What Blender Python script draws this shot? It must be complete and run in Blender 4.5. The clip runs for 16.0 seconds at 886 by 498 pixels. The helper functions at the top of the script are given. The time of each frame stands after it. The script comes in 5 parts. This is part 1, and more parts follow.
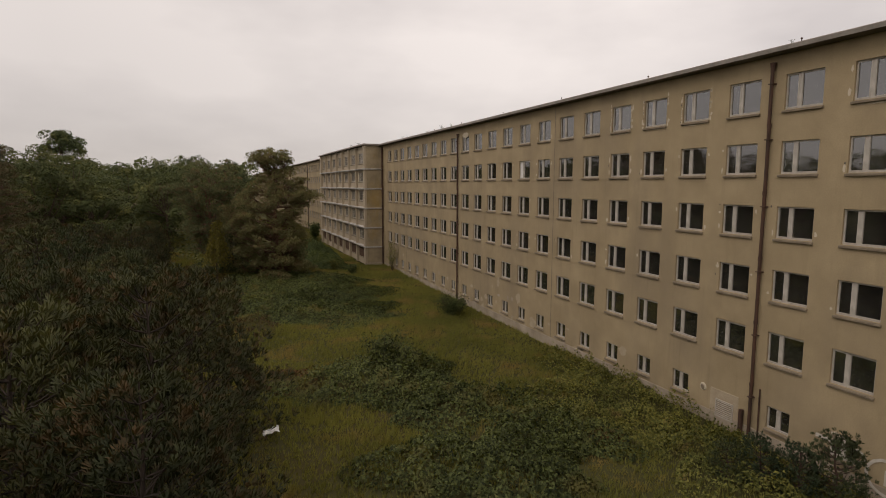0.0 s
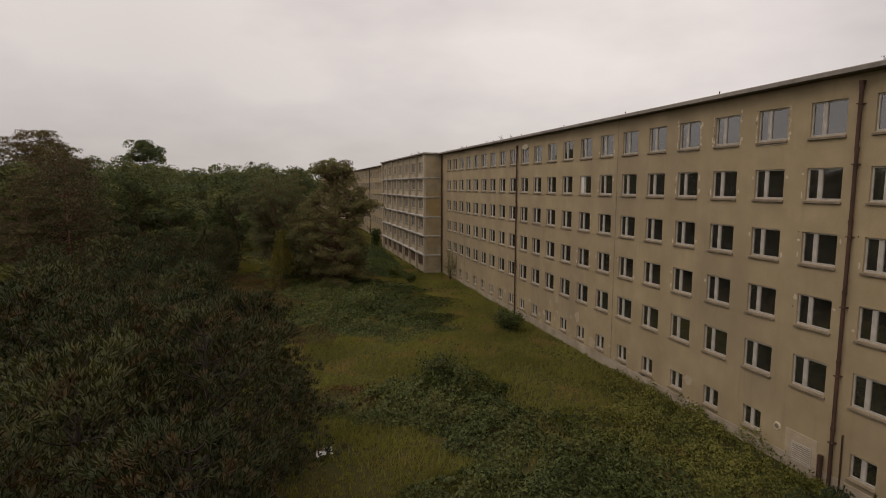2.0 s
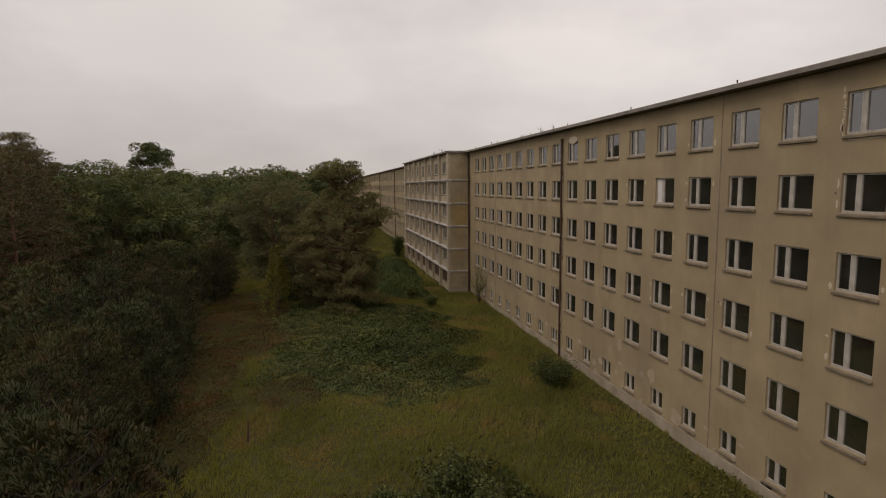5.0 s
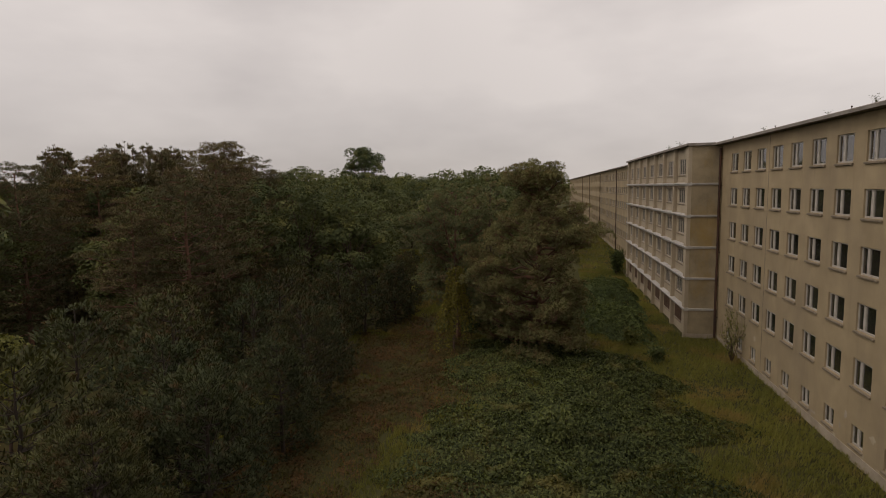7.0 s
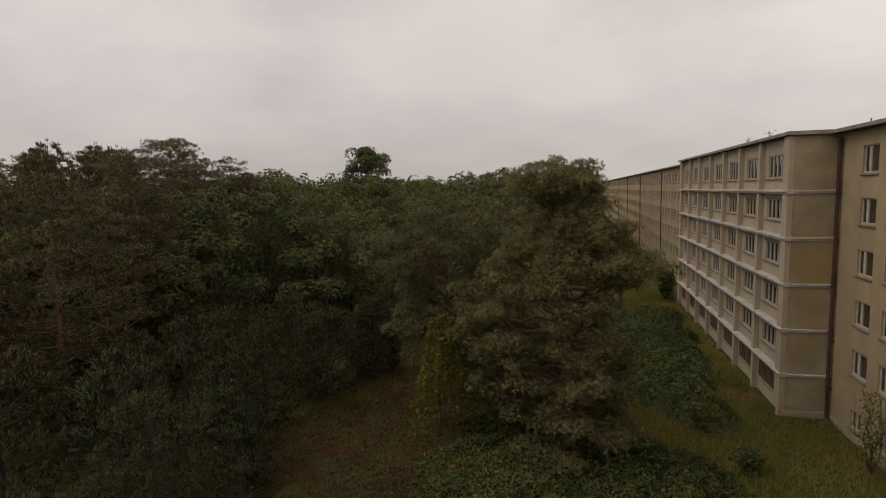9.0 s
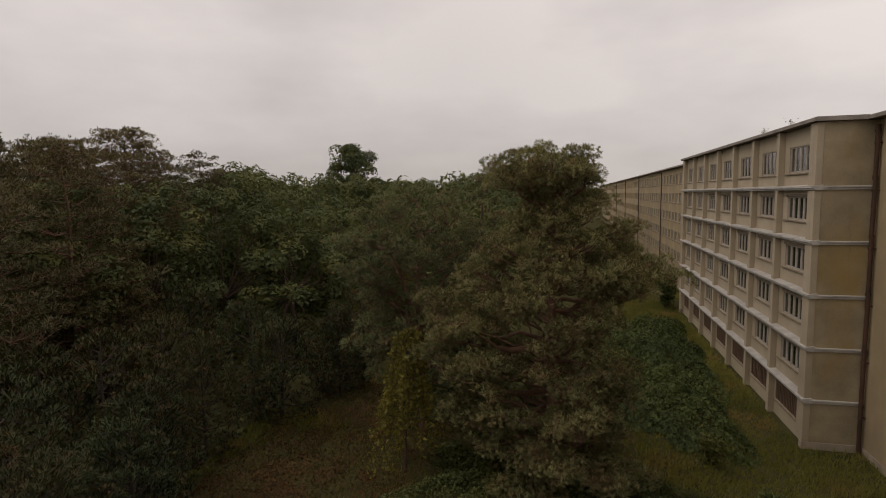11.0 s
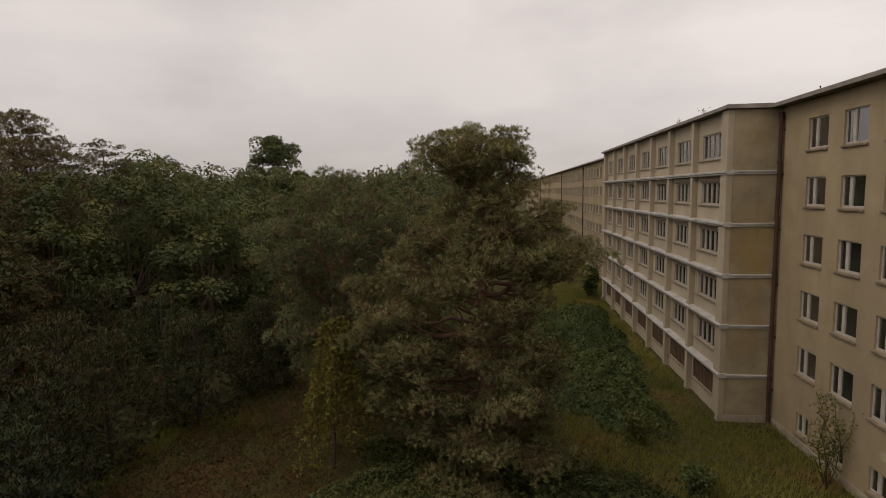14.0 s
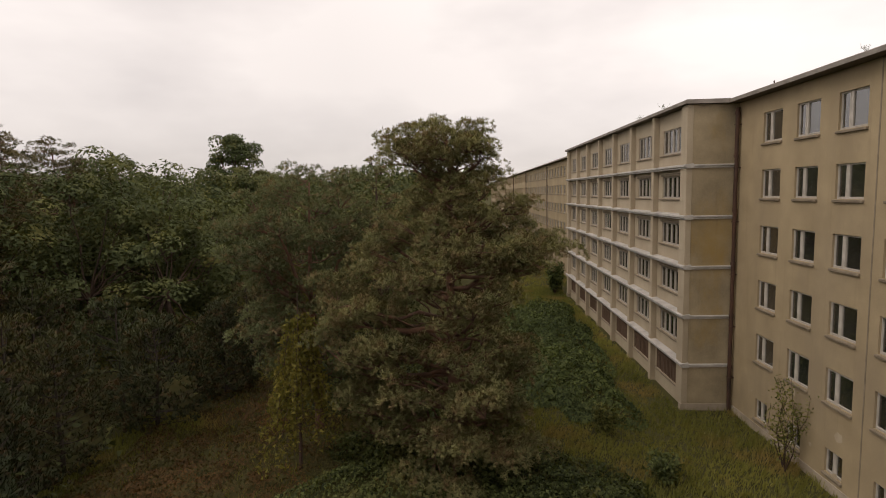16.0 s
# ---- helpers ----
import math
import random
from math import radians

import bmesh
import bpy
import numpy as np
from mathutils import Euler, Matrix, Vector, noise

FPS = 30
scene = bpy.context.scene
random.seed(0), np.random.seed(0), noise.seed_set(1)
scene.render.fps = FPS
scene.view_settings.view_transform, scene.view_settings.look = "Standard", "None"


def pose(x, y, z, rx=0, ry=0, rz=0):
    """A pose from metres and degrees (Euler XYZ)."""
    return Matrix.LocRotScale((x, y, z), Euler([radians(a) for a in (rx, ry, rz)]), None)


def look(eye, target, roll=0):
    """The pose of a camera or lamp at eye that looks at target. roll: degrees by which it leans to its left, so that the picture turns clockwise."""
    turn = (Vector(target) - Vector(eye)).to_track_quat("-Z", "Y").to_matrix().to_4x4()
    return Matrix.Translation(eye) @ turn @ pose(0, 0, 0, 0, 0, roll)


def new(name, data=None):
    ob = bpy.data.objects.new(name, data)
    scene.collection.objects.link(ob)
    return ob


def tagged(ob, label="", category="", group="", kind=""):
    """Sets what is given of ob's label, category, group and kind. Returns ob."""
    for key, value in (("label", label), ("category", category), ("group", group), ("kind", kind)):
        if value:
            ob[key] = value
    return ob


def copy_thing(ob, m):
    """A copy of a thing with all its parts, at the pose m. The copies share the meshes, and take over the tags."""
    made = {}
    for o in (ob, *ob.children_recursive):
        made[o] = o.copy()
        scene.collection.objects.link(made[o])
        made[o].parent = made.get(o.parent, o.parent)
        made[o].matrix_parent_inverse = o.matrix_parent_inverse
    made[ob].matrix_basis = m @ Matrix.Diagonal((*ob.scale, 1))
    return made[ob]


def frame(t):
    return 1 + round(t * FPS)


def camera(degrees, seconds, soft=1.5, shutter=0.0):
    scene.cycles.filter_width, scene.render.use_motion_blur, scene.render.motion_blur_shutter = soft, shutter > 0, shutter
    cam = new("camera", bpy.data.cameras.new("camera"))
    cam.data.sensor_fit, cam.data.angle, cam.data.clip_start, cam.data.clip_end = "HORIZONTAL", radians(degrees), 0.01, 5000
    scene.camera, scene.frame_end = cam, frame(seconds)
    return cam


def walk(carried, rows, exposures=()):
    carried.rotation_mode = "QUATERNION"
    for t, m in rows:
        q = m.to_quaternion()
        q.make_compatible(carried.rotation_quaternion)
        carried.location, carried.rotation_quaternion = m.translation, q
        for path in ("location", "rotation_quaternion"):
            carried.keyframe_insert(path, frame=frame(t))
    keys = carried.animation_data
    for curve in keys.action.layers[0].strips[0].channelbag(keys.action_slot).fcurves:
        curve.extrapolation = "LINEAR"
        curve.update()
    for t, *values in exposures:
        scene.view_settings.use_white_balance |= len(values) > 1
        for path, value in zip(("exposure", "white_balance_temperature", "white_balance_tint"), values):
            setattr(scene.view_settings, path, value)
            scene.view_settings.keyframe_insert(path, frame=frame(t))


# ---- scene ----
cam = camera(77.6, 16.0, soft=0.95)
PATH = [
    (0, (-22.503, -17.673, 11.549), (-21.742, -15.837, 11.318), 0.10),
    (0.5, (-22.248, -17.779, 12.065), (-21.614, -15.895, 11.841), 0.20),
    (1, (-22.338, -17.796, 12.435), (-21.748, -15.898, 12.211), 0.20),
    (1.5, (-22.139, -17.806, 12.537), (-21.582, -15.899, 12.312), 0.10),
    (2, (-22.036, -17.300, 12.640), (-21.483, -15.392, 12.412), 0.10),
    (2.5, (-21.597, -16.506, 12.692), (-21.050, -14.597, 12.462), 0.00),
    (3, (-20.971, -15.205, 12.756), (-20.428, -13.295, 12.523), -0.10),
    (5.3, (-17.377, -4.272, 13.211), (-17.005, -2.320, 12.983), -0.80),
    (5.5, (-17.056, -3.011, 13.273), (-16.743, -1.049, 13.044), -0.90),
    (6, (-16.270, 0.486, 13.478), (-16.162, 2.471, 13.253), -1.00),
    (6.3, (-15.944, 2.509, 13.582), (-15.969, 4.497, 13.360), -1.50),
    (6.5, (-15.801, 3.924, 13.639), (-15.936, 5.907, 13.415), -1.00),
    (7, (-15.228, 7.577, 13.856), (-15.583, 9.533, 13.636), -1.10),
    (7.5, (-14.803, 11.178, 14.067), (-15.227, 13.120, 13.845), -1.00),
    (8, (-14.625, 15.021, 14.156), (-15.075, 16.957, 13.939), -1.10),
    (8.5, (-14.771, 18.705, 14.228), (-15.230, 20.639, 14.013), -1.20),
    (9, (-14.886, 22.503, 14.307), (-15.354, 24.436, 14.097), -1.30),
    (9.6, (-14.860, 25.650, 14.290), (-15.325, 27.584, 14.083), -1.15),
    (11.3, (-14.604, 27.542, 13.587), (-15.056, 29.480, 13.391), -0.60),
    (11.5, (-14.608, 27.600, 13.552), (-15.033, 29.544, 13.350), -0.60),
    (12, (-14.600, 27.712, 13.380), (-14.967, 29.668, 13.179), -0.70),
    (12.5, (-14.613, 27.873, 13.205), (-14.941, 29.837, 13.010), -0.80),
    (13, (-14.722, 28.071, 13.172), (-15.019, 30.038, 12.967), -0.80),
    (13.5, (-14.752, 28.138, 13.063), (-14.996, 30.112, 12.858), -0.90),
    (14, (-14.771, 28.178, 12.996), (-14.974, 30.157, 12.789), -0.90),
    (14.5, (-14.714, 28.186, 12.808), (-14.883, 30.169, 12.609), -1.10),
    (15, (-14.769, 28.268, 12.714), (-14.891, 30.255, 12.514), -1.10),
    (15.5, (-14.775, 28.309, 12.664), (-14.873, 30.296, 12.462), -1.10),
    (16, (-14.850, 28.359, 12.614), (-14.929, 30.347, 12.411), -1.20),
]
EXPOSURE = [(t, e, 6800, 11) for t, e in ((0.0, 0.08), (1.0, 0.0), (3.0, -0.04), (7.0, -0.08), (12.5, -0.06), (13.5, -0.03), (14.0, 0.0), (14.5, 0.13), (15.0, 0.22), (16.0, 0.42))]
walk(cam, [(t, look(eye, target, roll)) for t, eye, target, roll in PATH], EXPOSURE)

# ---- world, light ----
world = bpy.data.worlds.new("overcast_sky")
scene.world = world
world.use_nodes = True
wt = world.node_tree
wt.nodes.clear()


def wn(kind, **inputs):
    n = wt.nodes.new(kind)
    for k, v in inputs.items():
        n.inputs[k.replace("_", " ")].default_value = v
    return n


w_out = wn("ShaderNodeOutputWorld")
w_bg = wn("ShaderNodeBackground", Strength=1.0)
w_sky = wn("ShaderNodeTexSky")
w_sky.sky_type = "NISHITA"
w_sky.sun_disc = False
SUN_EL, SUN_ROT = radians(42), radians(250)
w_sky.sun_elevation, w_sky.sun_rotation = SUN_EL, SUN_ROT
w_co = wn("ShaderNodeTexCoord")
w_map = wn("ShaderNodeMapping")
w_map.inputs["Scale"].default_value = (1.0, 1.0, 2.6)
w_noise = wn("ShaderNodeTexNoise", Scale=1.7, Detail=5.0, Roughness=0.5)
w_ramp = wn("ShaderNodeValToRGB")
w_ramp.color_ramp.elements[0].position, w_ramp.color_ramp.elements[0].color = 0.34, (0.520, 0.484, 0.482, 1)
w_ramp.color_ramp.elements[1].position, w_ramp.color_ramp.elements[1].color = 0.66, (0.775, 0.724, 0.708, 1)
w_sep = wn("ShaderNodeSeparateXYZ")
w_grad = wn("ShaderNodeMapRange", From_Min=0.0, From_Max=0.5, To_Min=0.80, To_Max=1.12)
w_mul = wn("ShaderNodeMix")
w_mul.data_type, w_mul.blend_type = "RGBA", "MULTIPLY"
w_mul.inputs[0].default_value = 1.0
w_dim = wn("ShaderNodeMix")
w_dim.data_type, w_dim.blend_type = "RGBA", "MULTIPLY"
w_dim.inputs[0].default_value = 1.0
w_dim.inputs[7].default_value = (0.08, 0.08, 0.08, 1)
w_mix = wn("ShaderNodeMix")
w_mix.data_type = "RGBA"
w_mix.inputs[0].default_value = 0.93
wl = wt.links.new
wl(w_co.outputs["Generated"], w_map.inputs["Vector"])
wl(w_map.outputs["Vector"], w_noise.inputs["Vector"])
wl(w_noise.outputs[0], w_ramp.inputs[0])
wl(w_co.outputs["Generated"], w_sep.inputs[0])
wl(w_sep.outputs["Z"], w_grad.inputs["Value"])
wl(w_ramp.outputs[0], w_mul.inputs[6])
w_side = wn("ShaderNodeMapRange", From_Min=-0.2, From_Max=1.0, To_Min=1.0, To_Max=1.35)
w_both = wn("ShaderNodeMath")
w_both.operation = "MULTIPLY"
w_west = wn("ShaderNodeMapRange", From_Min=-0.2, From_Max=-0.7, To_Min=1.0, To_Max=1.09)
w_sides = wn("ShaderNodeMath")
w_sides.operation = "MULTIPLY"
wl(w_sep.outputs["X"], w_side.inputs["Value"])
wl(w_sep.outputs["X"], w_west.inputs["Value"])
wl(w_side.outputs[0], w_sides.inputs[0])
wl(w_west.outputs[0], w_sides.inputs[1])
wl(w_grad.outputs[0], w_both.inputs[0])
wl(w_sides.outputs[0], w_both.inputs[1])
wl(w_both.outputs[0], w_mul.inputs[7])
wl(w_sky.outputs[0], w_dim.inputs[6])
wl(w_dim.outputs[2], w_mix.inputs[6])
wl(w_mul.outputs[2], w_mix.inputs[7])
wl(w_mix.outputs[2], w_bg.inputs["Color"])
wl(w_bg.outputs[0], w_out.inputs[0])

sun = new("sun", bpy.data.lights.new("sun", "SUN"))
sun.data.energy, sun.data.angle, sun.data.color = 0.7, radians(35), (1.0, 0.94, 0.86)
sun.matrix_world = look((0, 0, 60), (0 + 30, 0 + 12, 22))


# ---- materials ----
def nodes_of(name):
    m = bpy.data.materials.new(name)
    m.use_nodes = True
    t = m.node_tree
    return m, t, t.nodes["Principled BSDF"]


def add(t, kind, **inputs):
    n = t.nodes.new(kind)
    for k, v in inputs.items():
        n.inputs[k.replace("_", " ")].default_value = v
    return n


def ramp_of(t, source, stops):
    r = t.nodes.new("ShaderNodeValToRGB")
    e = r.color_ramp.elements
    while len(e) < len(stops):
        e.new(0.5)
    for el, (p, c) in zip(e, stops):
        el.position, el.color = p, (*c, 1)
    t.links.new(source, r.inputs[0])
    return r.outputs[0]


def mix_of(t, fac, a, b, blend="MIX"):
    n = t.nodes.new("ShaderNodeMix")
    n.data_type, n.blend_type = "RGBA", blend
    for sock, v in ((0, fac), (6, a), (7, b)):
        if isinstance(v, (int, float)):
            n.inputs[sock].default_value = v
        elif isinstance(v, tuple):
            n.inputs[sock].default_value = (*v, 1)
        else:
            t.links.new(v, n.inputs[sock])
    return n.outputs[2]


def noise_of(t, scale, detail=5.0, stretch=(1, 1, 1), rough=0.55):
    co = t.nodes.new("ShaderNodeTexCoord")
    mp = t.nodes.new("ShaderNodeMapping")
    mp.inputs["Scale"].default_value = stretch
    t.links.new(co.outputs["Object"], mp.inputs["Vector"])
    n = add(t, "ShaderNodeTexNoise", Scale=scale, Detail=detail, Roughness=rough)
    t.links.new(mp.outputs["Vector"], n.inputs["Vector"])
    return n.outputs[0]


def bump_of(t, p, source, strength, distance=0.02):
    b = add(t, "ShaderNodeBump", Strength=strength, Distance=distance)
    t.links.new(source, b.inputs["Height"])
    t.links.new(b.outputs[0], p.inputs["Normal"])


def surface(name, light, dark, rough=0.85, scale=1.2, fine=25.0, bump=0.3, metal=0.0, stain=None, streak=False, stretch=(1, 1, 1), stain_from=0.52):
    """A worn matt surface: two scales of colour change, optional stains or vertical streaks, fine relief."""
    m, t, p = nodes_of(name)
    big = noise_of(t, scale, 6.0, stretch)
    small = noise_of(t, fine, 4.0, stretch)
    c = ramp_of(t, big, [(0.3, dark), (0.7, light)])
    g = ramp_of(t, small, [(0.3, (0.92, 0.92, 0.92)), (0.7, (1.05, 1.05, 1.05))])
    c = mix_of(t, 1.0, c, g, "MULTIPLY")
    if stain:
        s = noise_of(t, scale * 0.45, 8.0, (1, 1, 0.5), 0.65)
        f = ramp_of(t, s, [(stain_from, (0, 0, 0)), (stain_from + 0.2, (0.75, 0.75, 0.75))])
        c = mix_of(t, f, c, stain)
    if streak:
        s = noise_of(t, 2.6, 6.0, (1, 1, 0.07), 0.6)
        f = ramp_of(t, s, [(0.56, (0, 0, 0)), (0.8, (0.34, 0.34, 0.34))])
        c = mix_of(t, f, c, (dark[0] * 0.6, dark[1] * 0.58, dark[2] * 0.55))
    t.links.new(c, p.inputs["Base Color"])
    p.inputs["Roughness"].default_value = rough
    p.inputs["Metallic"].default_value = metal
    if bump:
        bump_of(t, p, small, bump)
    return m


def leafy(name, dark, light, accent=None, accent_from=0.8, patch=0.12, rough=0.75, through_=0.42):
    """Foliage: each leaf differs a little, with larger patches of tone over the plant."""
    m, t, p = nodes_of(name)
    geo = t.nodes.new("ShaderNodeNewGeometry")
    info = t.nodes.new("ShaderNodeObjectInfo")
    c = ramp_of(t, geo.outputs["Random Per Island"], [(0.0, dark), (1.0, light)])
    big = noise_of(t, patch, 4.0)
    tone = ramp_of(t, big, [(0.3, (0.62, 0.66, 0.62)), (0.7, (1.25, 1.2, 1.1))])
    c = mix_of(t, 1.0, c, tone, "MULTIPLY")
    own = ramp_of(t, info.outputs["Random"], [(0.0, (0.72, 0.8, 0.78)), (0.5, (1.0, 1.0, 1.0)), (1.0, (1.25, 1.12, 0.92))])
    c = mix_of(t, 1.0, c, own, "MULTIPLY")
    if accent:
        n2 = noise_of(t, patch * 3.3, 3.0)
        f = ramp_of(t, n2, [(accent_from - 0.14, (0, 0, 0)), (accent_from, (0.8, 0.8, 0.8))])
        c = mix_of(t, f, c, accent)
    t.links.new(c, p.inputs["Base Color"])
    p.inputs["Roughness"].default_value = rough
    p.inputs["Specular IOR Level"].default_value = 0.3
    tl = t.nodes.new("ShaderNodeBsdfTranslucent")
    t.links.new(mix_of(t, 1.0, c, (1.15, 1.1, 0.7), "MULTIPLY"), tl.inputs[0])
    mx = t.nodes.new("ShaderNodeMixShader")
    mx.inputs[0].default_value = through_
    t.links.new(p.outputs[0], mx.inputs[1])
    t.links.new(tl.outputs[0], mx.inputs[2])
    t.links.new(mx.outputs[0], t.nodes["Material Output"].inputs[0])
    return m


def make_glass():
    m, t, p = nodes_of("window_glass")
    t.nodes.remove(p)
    fr = add(t, "ShaderNodeFresnel", IOR=3.0)
    gl = add(t, "ShaderNodeBsdfGlossy", Roughness=0.03)
    tr = add(t, "ShaderNodeBsdfTransparent")
    tr.inputs[0].default_value = (0.8, 0.82, 0.8, 1)
    du = add(t, "ShaderNodeBsdfDiffuse")
    du.inputs[0].default_value = (0.34, 0.31, 0.27, 1)
    dm = t.nodes.new("ShaderNodeMixShader")
    dust = noise_of(t, 1.3, 4.0)
    df = ramp_of(t, dust, [(0.3, (0.03, 0.03, 0.03)), (0.7, (0.11, 0.11, 0.11))])
    t.links.new(df, dm.inputs[0])
    t.links.new(tr.outputs[0], dm.inputs[1])
    t.links.new(du.outputs[0], dm.inputs[2])
    mx = t.nodes.new("ShaderNodeMixShader")
    t.links.new(fr.outputs[0], mx.inputs[0])
    t.links.new(dm.outputs[0], mx.inputs[1])
    t.links.new(gl.outputs[0], mx.inputs[2])
    t.links.new(mx.outputs[0], t.nodes["Material Output"].inputs[0])
    return m


PLASTER = surface("ochre_plaster", (0.420, 0.325, 0.196), (0.312, 0.238, 0.139), 0.92, 0.5, 18.0, 0.15, stain=(0.27, 0.21, 0.135), streak=True, stain_from=0.47)
PANEL = surface("ochre_side_panel", (0.39, 0.31, 0.195), (0.235, 0.19, 0.12), 0.92, 0.75, 16.0, 0.15, stain=(0.33, 0.215, 0.06), streak=True, stain_from=0.5)
PIER = surface("pale_render", (0.44, 0.365, 0.262), (0.365, 0.295, 0.205), 0.9, 0.6, 20.0, 0.25, streak=True)
LEDGE = surface("zinc_ledge", (0.56, 0.53, 0.49), (0.36, 0.335, 0.31), 0.6, 1.4, 14.0, 0.2, metal=0.1)
PLINTH = surface("pale_plinth", (0.45, 0.375, 0.29), (0.28, 0.225, 0.165), 0.92, 0.8, 15.0, 0.4, stain=(0.25, 0.20, 0.13))
PATCH = surface("bare_filler", (0.62, 0.54, 0.42), (0.50, 0.42, 0.31), 0.95, 3.0, 30.0, 0.4)
MORTAR = surface("old_mortar", (0.46, 0.375, 0.265), (0.38, 0.30, 0.205), 0.95, 2.5, 28.0, 0.4)
SILL = surface("cast_sill", (0.285, 0.228, 0.158), (0.150, 0.116, 0.080), 0.9, 2.0, 24.0, 0.3)
FRAME = surface("old_white_paint", (0.55, 0.505, 0.445), (0.36, 0.322, 0.272), 0.6, 3.0, 40.0, 0.15)
FRAME_GREY = surface("weathered_grey_paint", (0.47, 0.42, 0.36), (0.30, 0.26, 0.215), 0.7, 3.0, 40.0, 0.15)
CLOTH = surface("old_curtain", (0.78, 0.72, 0.64), (0.56, 0.50, 0.42), 0.95, 1.5, 12.0, 0.1)
BOARD = surface("white_board", (0.74, 0.72, 0.69), (0.66, 0.63, 0.60), 0.7, 1.5, 25.0, 0.1)
ROOFING = surface("bitumen_roof", (0.085, 0.08, 0.075), (0.05, 0.047, 0.045), 0.9, 0.8, 20.0, 0.3)
FASCIA = surface("grey_fascia", (0.33, 0.29, 0.25), (0.19, 0.165, 0.14), 0.75, 1.0, 12.0, 0.2, streak=True)
# dark brown that puts shade into colour: eave soffit, slat gaps, wall holes
SHADE_BROWN = surface("shade_brown", (0.16, 0.13, 0.10), (0.11, 0.09, 0.07), 0.9, 1.0, 12.0, 0.2)
RUST = surface("rusty_iron", (0.125, 0.060, 0.036), (0.040, 0.026, 0.021), 0.75, 3.0, 30.0, 0.4, metal=0.3, stretch=(1, 1, 0.25))
ROOM = surface("room_wall", (0.52, 0.47, 0.40), (0.40, 0.35, 0.29), 0.95, 0.7, 8.0, 0.0)
WOODSLAT = surface("weathered_slat", (0.17, 0.10, 0.06), (0.09, 0.055, 0.035), 0.9, 3.0, 30.0, 0.3, stretch=(1, 1, 0.2))
LOUVRE = surface("grey_louvre", (0.50, 0.45, 0.38), (0.38, 0.33, 0.27), 0.7, 3.0, 20.0, 0.1)
GREYPAINT = surface("faded_spray_paint", (0.62, 0.57, 0.50), (0.50, 0.45, 0.38), 0.9, 4.0, 40.0, 0.1)
RAG = surface("white_sheet", (0.78, 0.76, 0.73), (0.66, 0.64, 0.6), 0.85, 5.0, 40.0, 0.2)
GLASS = make_glass()
SOIL = surface("grassy_soil", (0.084, 0.078, 0.030), (0.054, 0.051, 0.020), 0.97, 0.12, 3.0, 0.6, stain=(0.07, 0.045, 0.018))
SOIL.node_tree.nodes["Principled BSDF"].inputs["Specular IOR Level"].default_value = 0.05
GRASS = leafy("meadow_grass", (0.205, 0.208, 0.053), (0.285, 0.268, 0.076), (0.32, 0.225, 0.085), 0.66, 0.09)
BRAMBLE = leafy("bramble_leaf", (0.018, 0.026, 0.010), (0.215, 0.238, 0.086), (0.20, 0.17, 0.055), 0.7, 0.14)
BRACKEN = leafy("brown_bracken", (0.086, 0.049, 0.021), (0.190, 0.105, 0.040), (0.105, 0.105, 0.037), 0.6, 0.25)
NETTLE = leafy("nettle_leaf", (0.062, 0.078, 0.022), (0.285, 0.280, 0.080), (0.22, 0.15, 0.06), 0.74, 0.3)
IVY = leafy("fresh_leaf", (0.052, 0.070, 0.026), (0.240, 0.262, 0.098), None, 0.8, 0.2)
NEEDLE = leafy("pine_needle", (0.138, 0.144, 0.070), (0.232, 0.236, 0.118), (0.205, 0.128, 0.063), 0.64, 0.45, through_=0.25)
NEEDLE_YOUNG = leafy("young_pine_needle", (0.050, 0.059, 0.028), (0.098, 0.109, 0.051), (0.120, 0.067, 0.030), 0.69, 0.45, through_=0.25)
NEEDLE_OLIVE = leafy("olive_pine_needle", (0.044, 0.049, 0.021), (0.080, 0.085, 0.037), (0.120, 0.068, 0.030), 0.65, 0.45, through_=0.25)
NEEDLE_OLD = leafy("brownish_pine_needle", (0.088, 0.080, 0.039), (0.142, 0.127, 0.063), (0.135, 0.088, 0.047), 0.62, 0.3, through_=0.25)
LEAF = leafy("broad_leaf", (0.068, 0.083, 0.032), (0.120, 0.138, 0.051), (0.175, 0.166, 0.048), 0.66, 0.1, through_=0.28)
LEAF_YELLOW = leafy("yellowing_leaf", (0.120, 0.125, 0.032), (0.240, 0.225, 0.060), None, 0.7, 0.2)
NEEDLE_SPRUCE = leafy("spruce_needle", (0.045, 0.066, 0.036), (0.090, 0.120, 0.066), None, 0.8, 0.4, through_=0.25)
BARK = surface("pine_bark", (0.11, 0.062, 0.040), (0.05, 0.033, 0.025), 0.95, 2.0, 14.0, 0.7, stretch=(1, 1, 0.3))
BARK_DARK = surface("young_pine_bark", (0.060, 0.040, 0.028), (0.030, 0.022, 0.017), 0.95, 2.0, 14.0, 0.7, stretch=(1, 1, 0.3))
BARK_RED = surface("red_pine_bark", (0.21, 0.105, 0.060), (0.095, 0.056, 0.040), 0.95, 2.0, 14.0, 0.7, stretch=(1, 1, 0.3))
DEADWOOD = surface("bleached_branch", (0.24, 0.19, 0.14), (0.14, 0.10, 0.075), 0.9, 3.0, 20.0, 0.3)


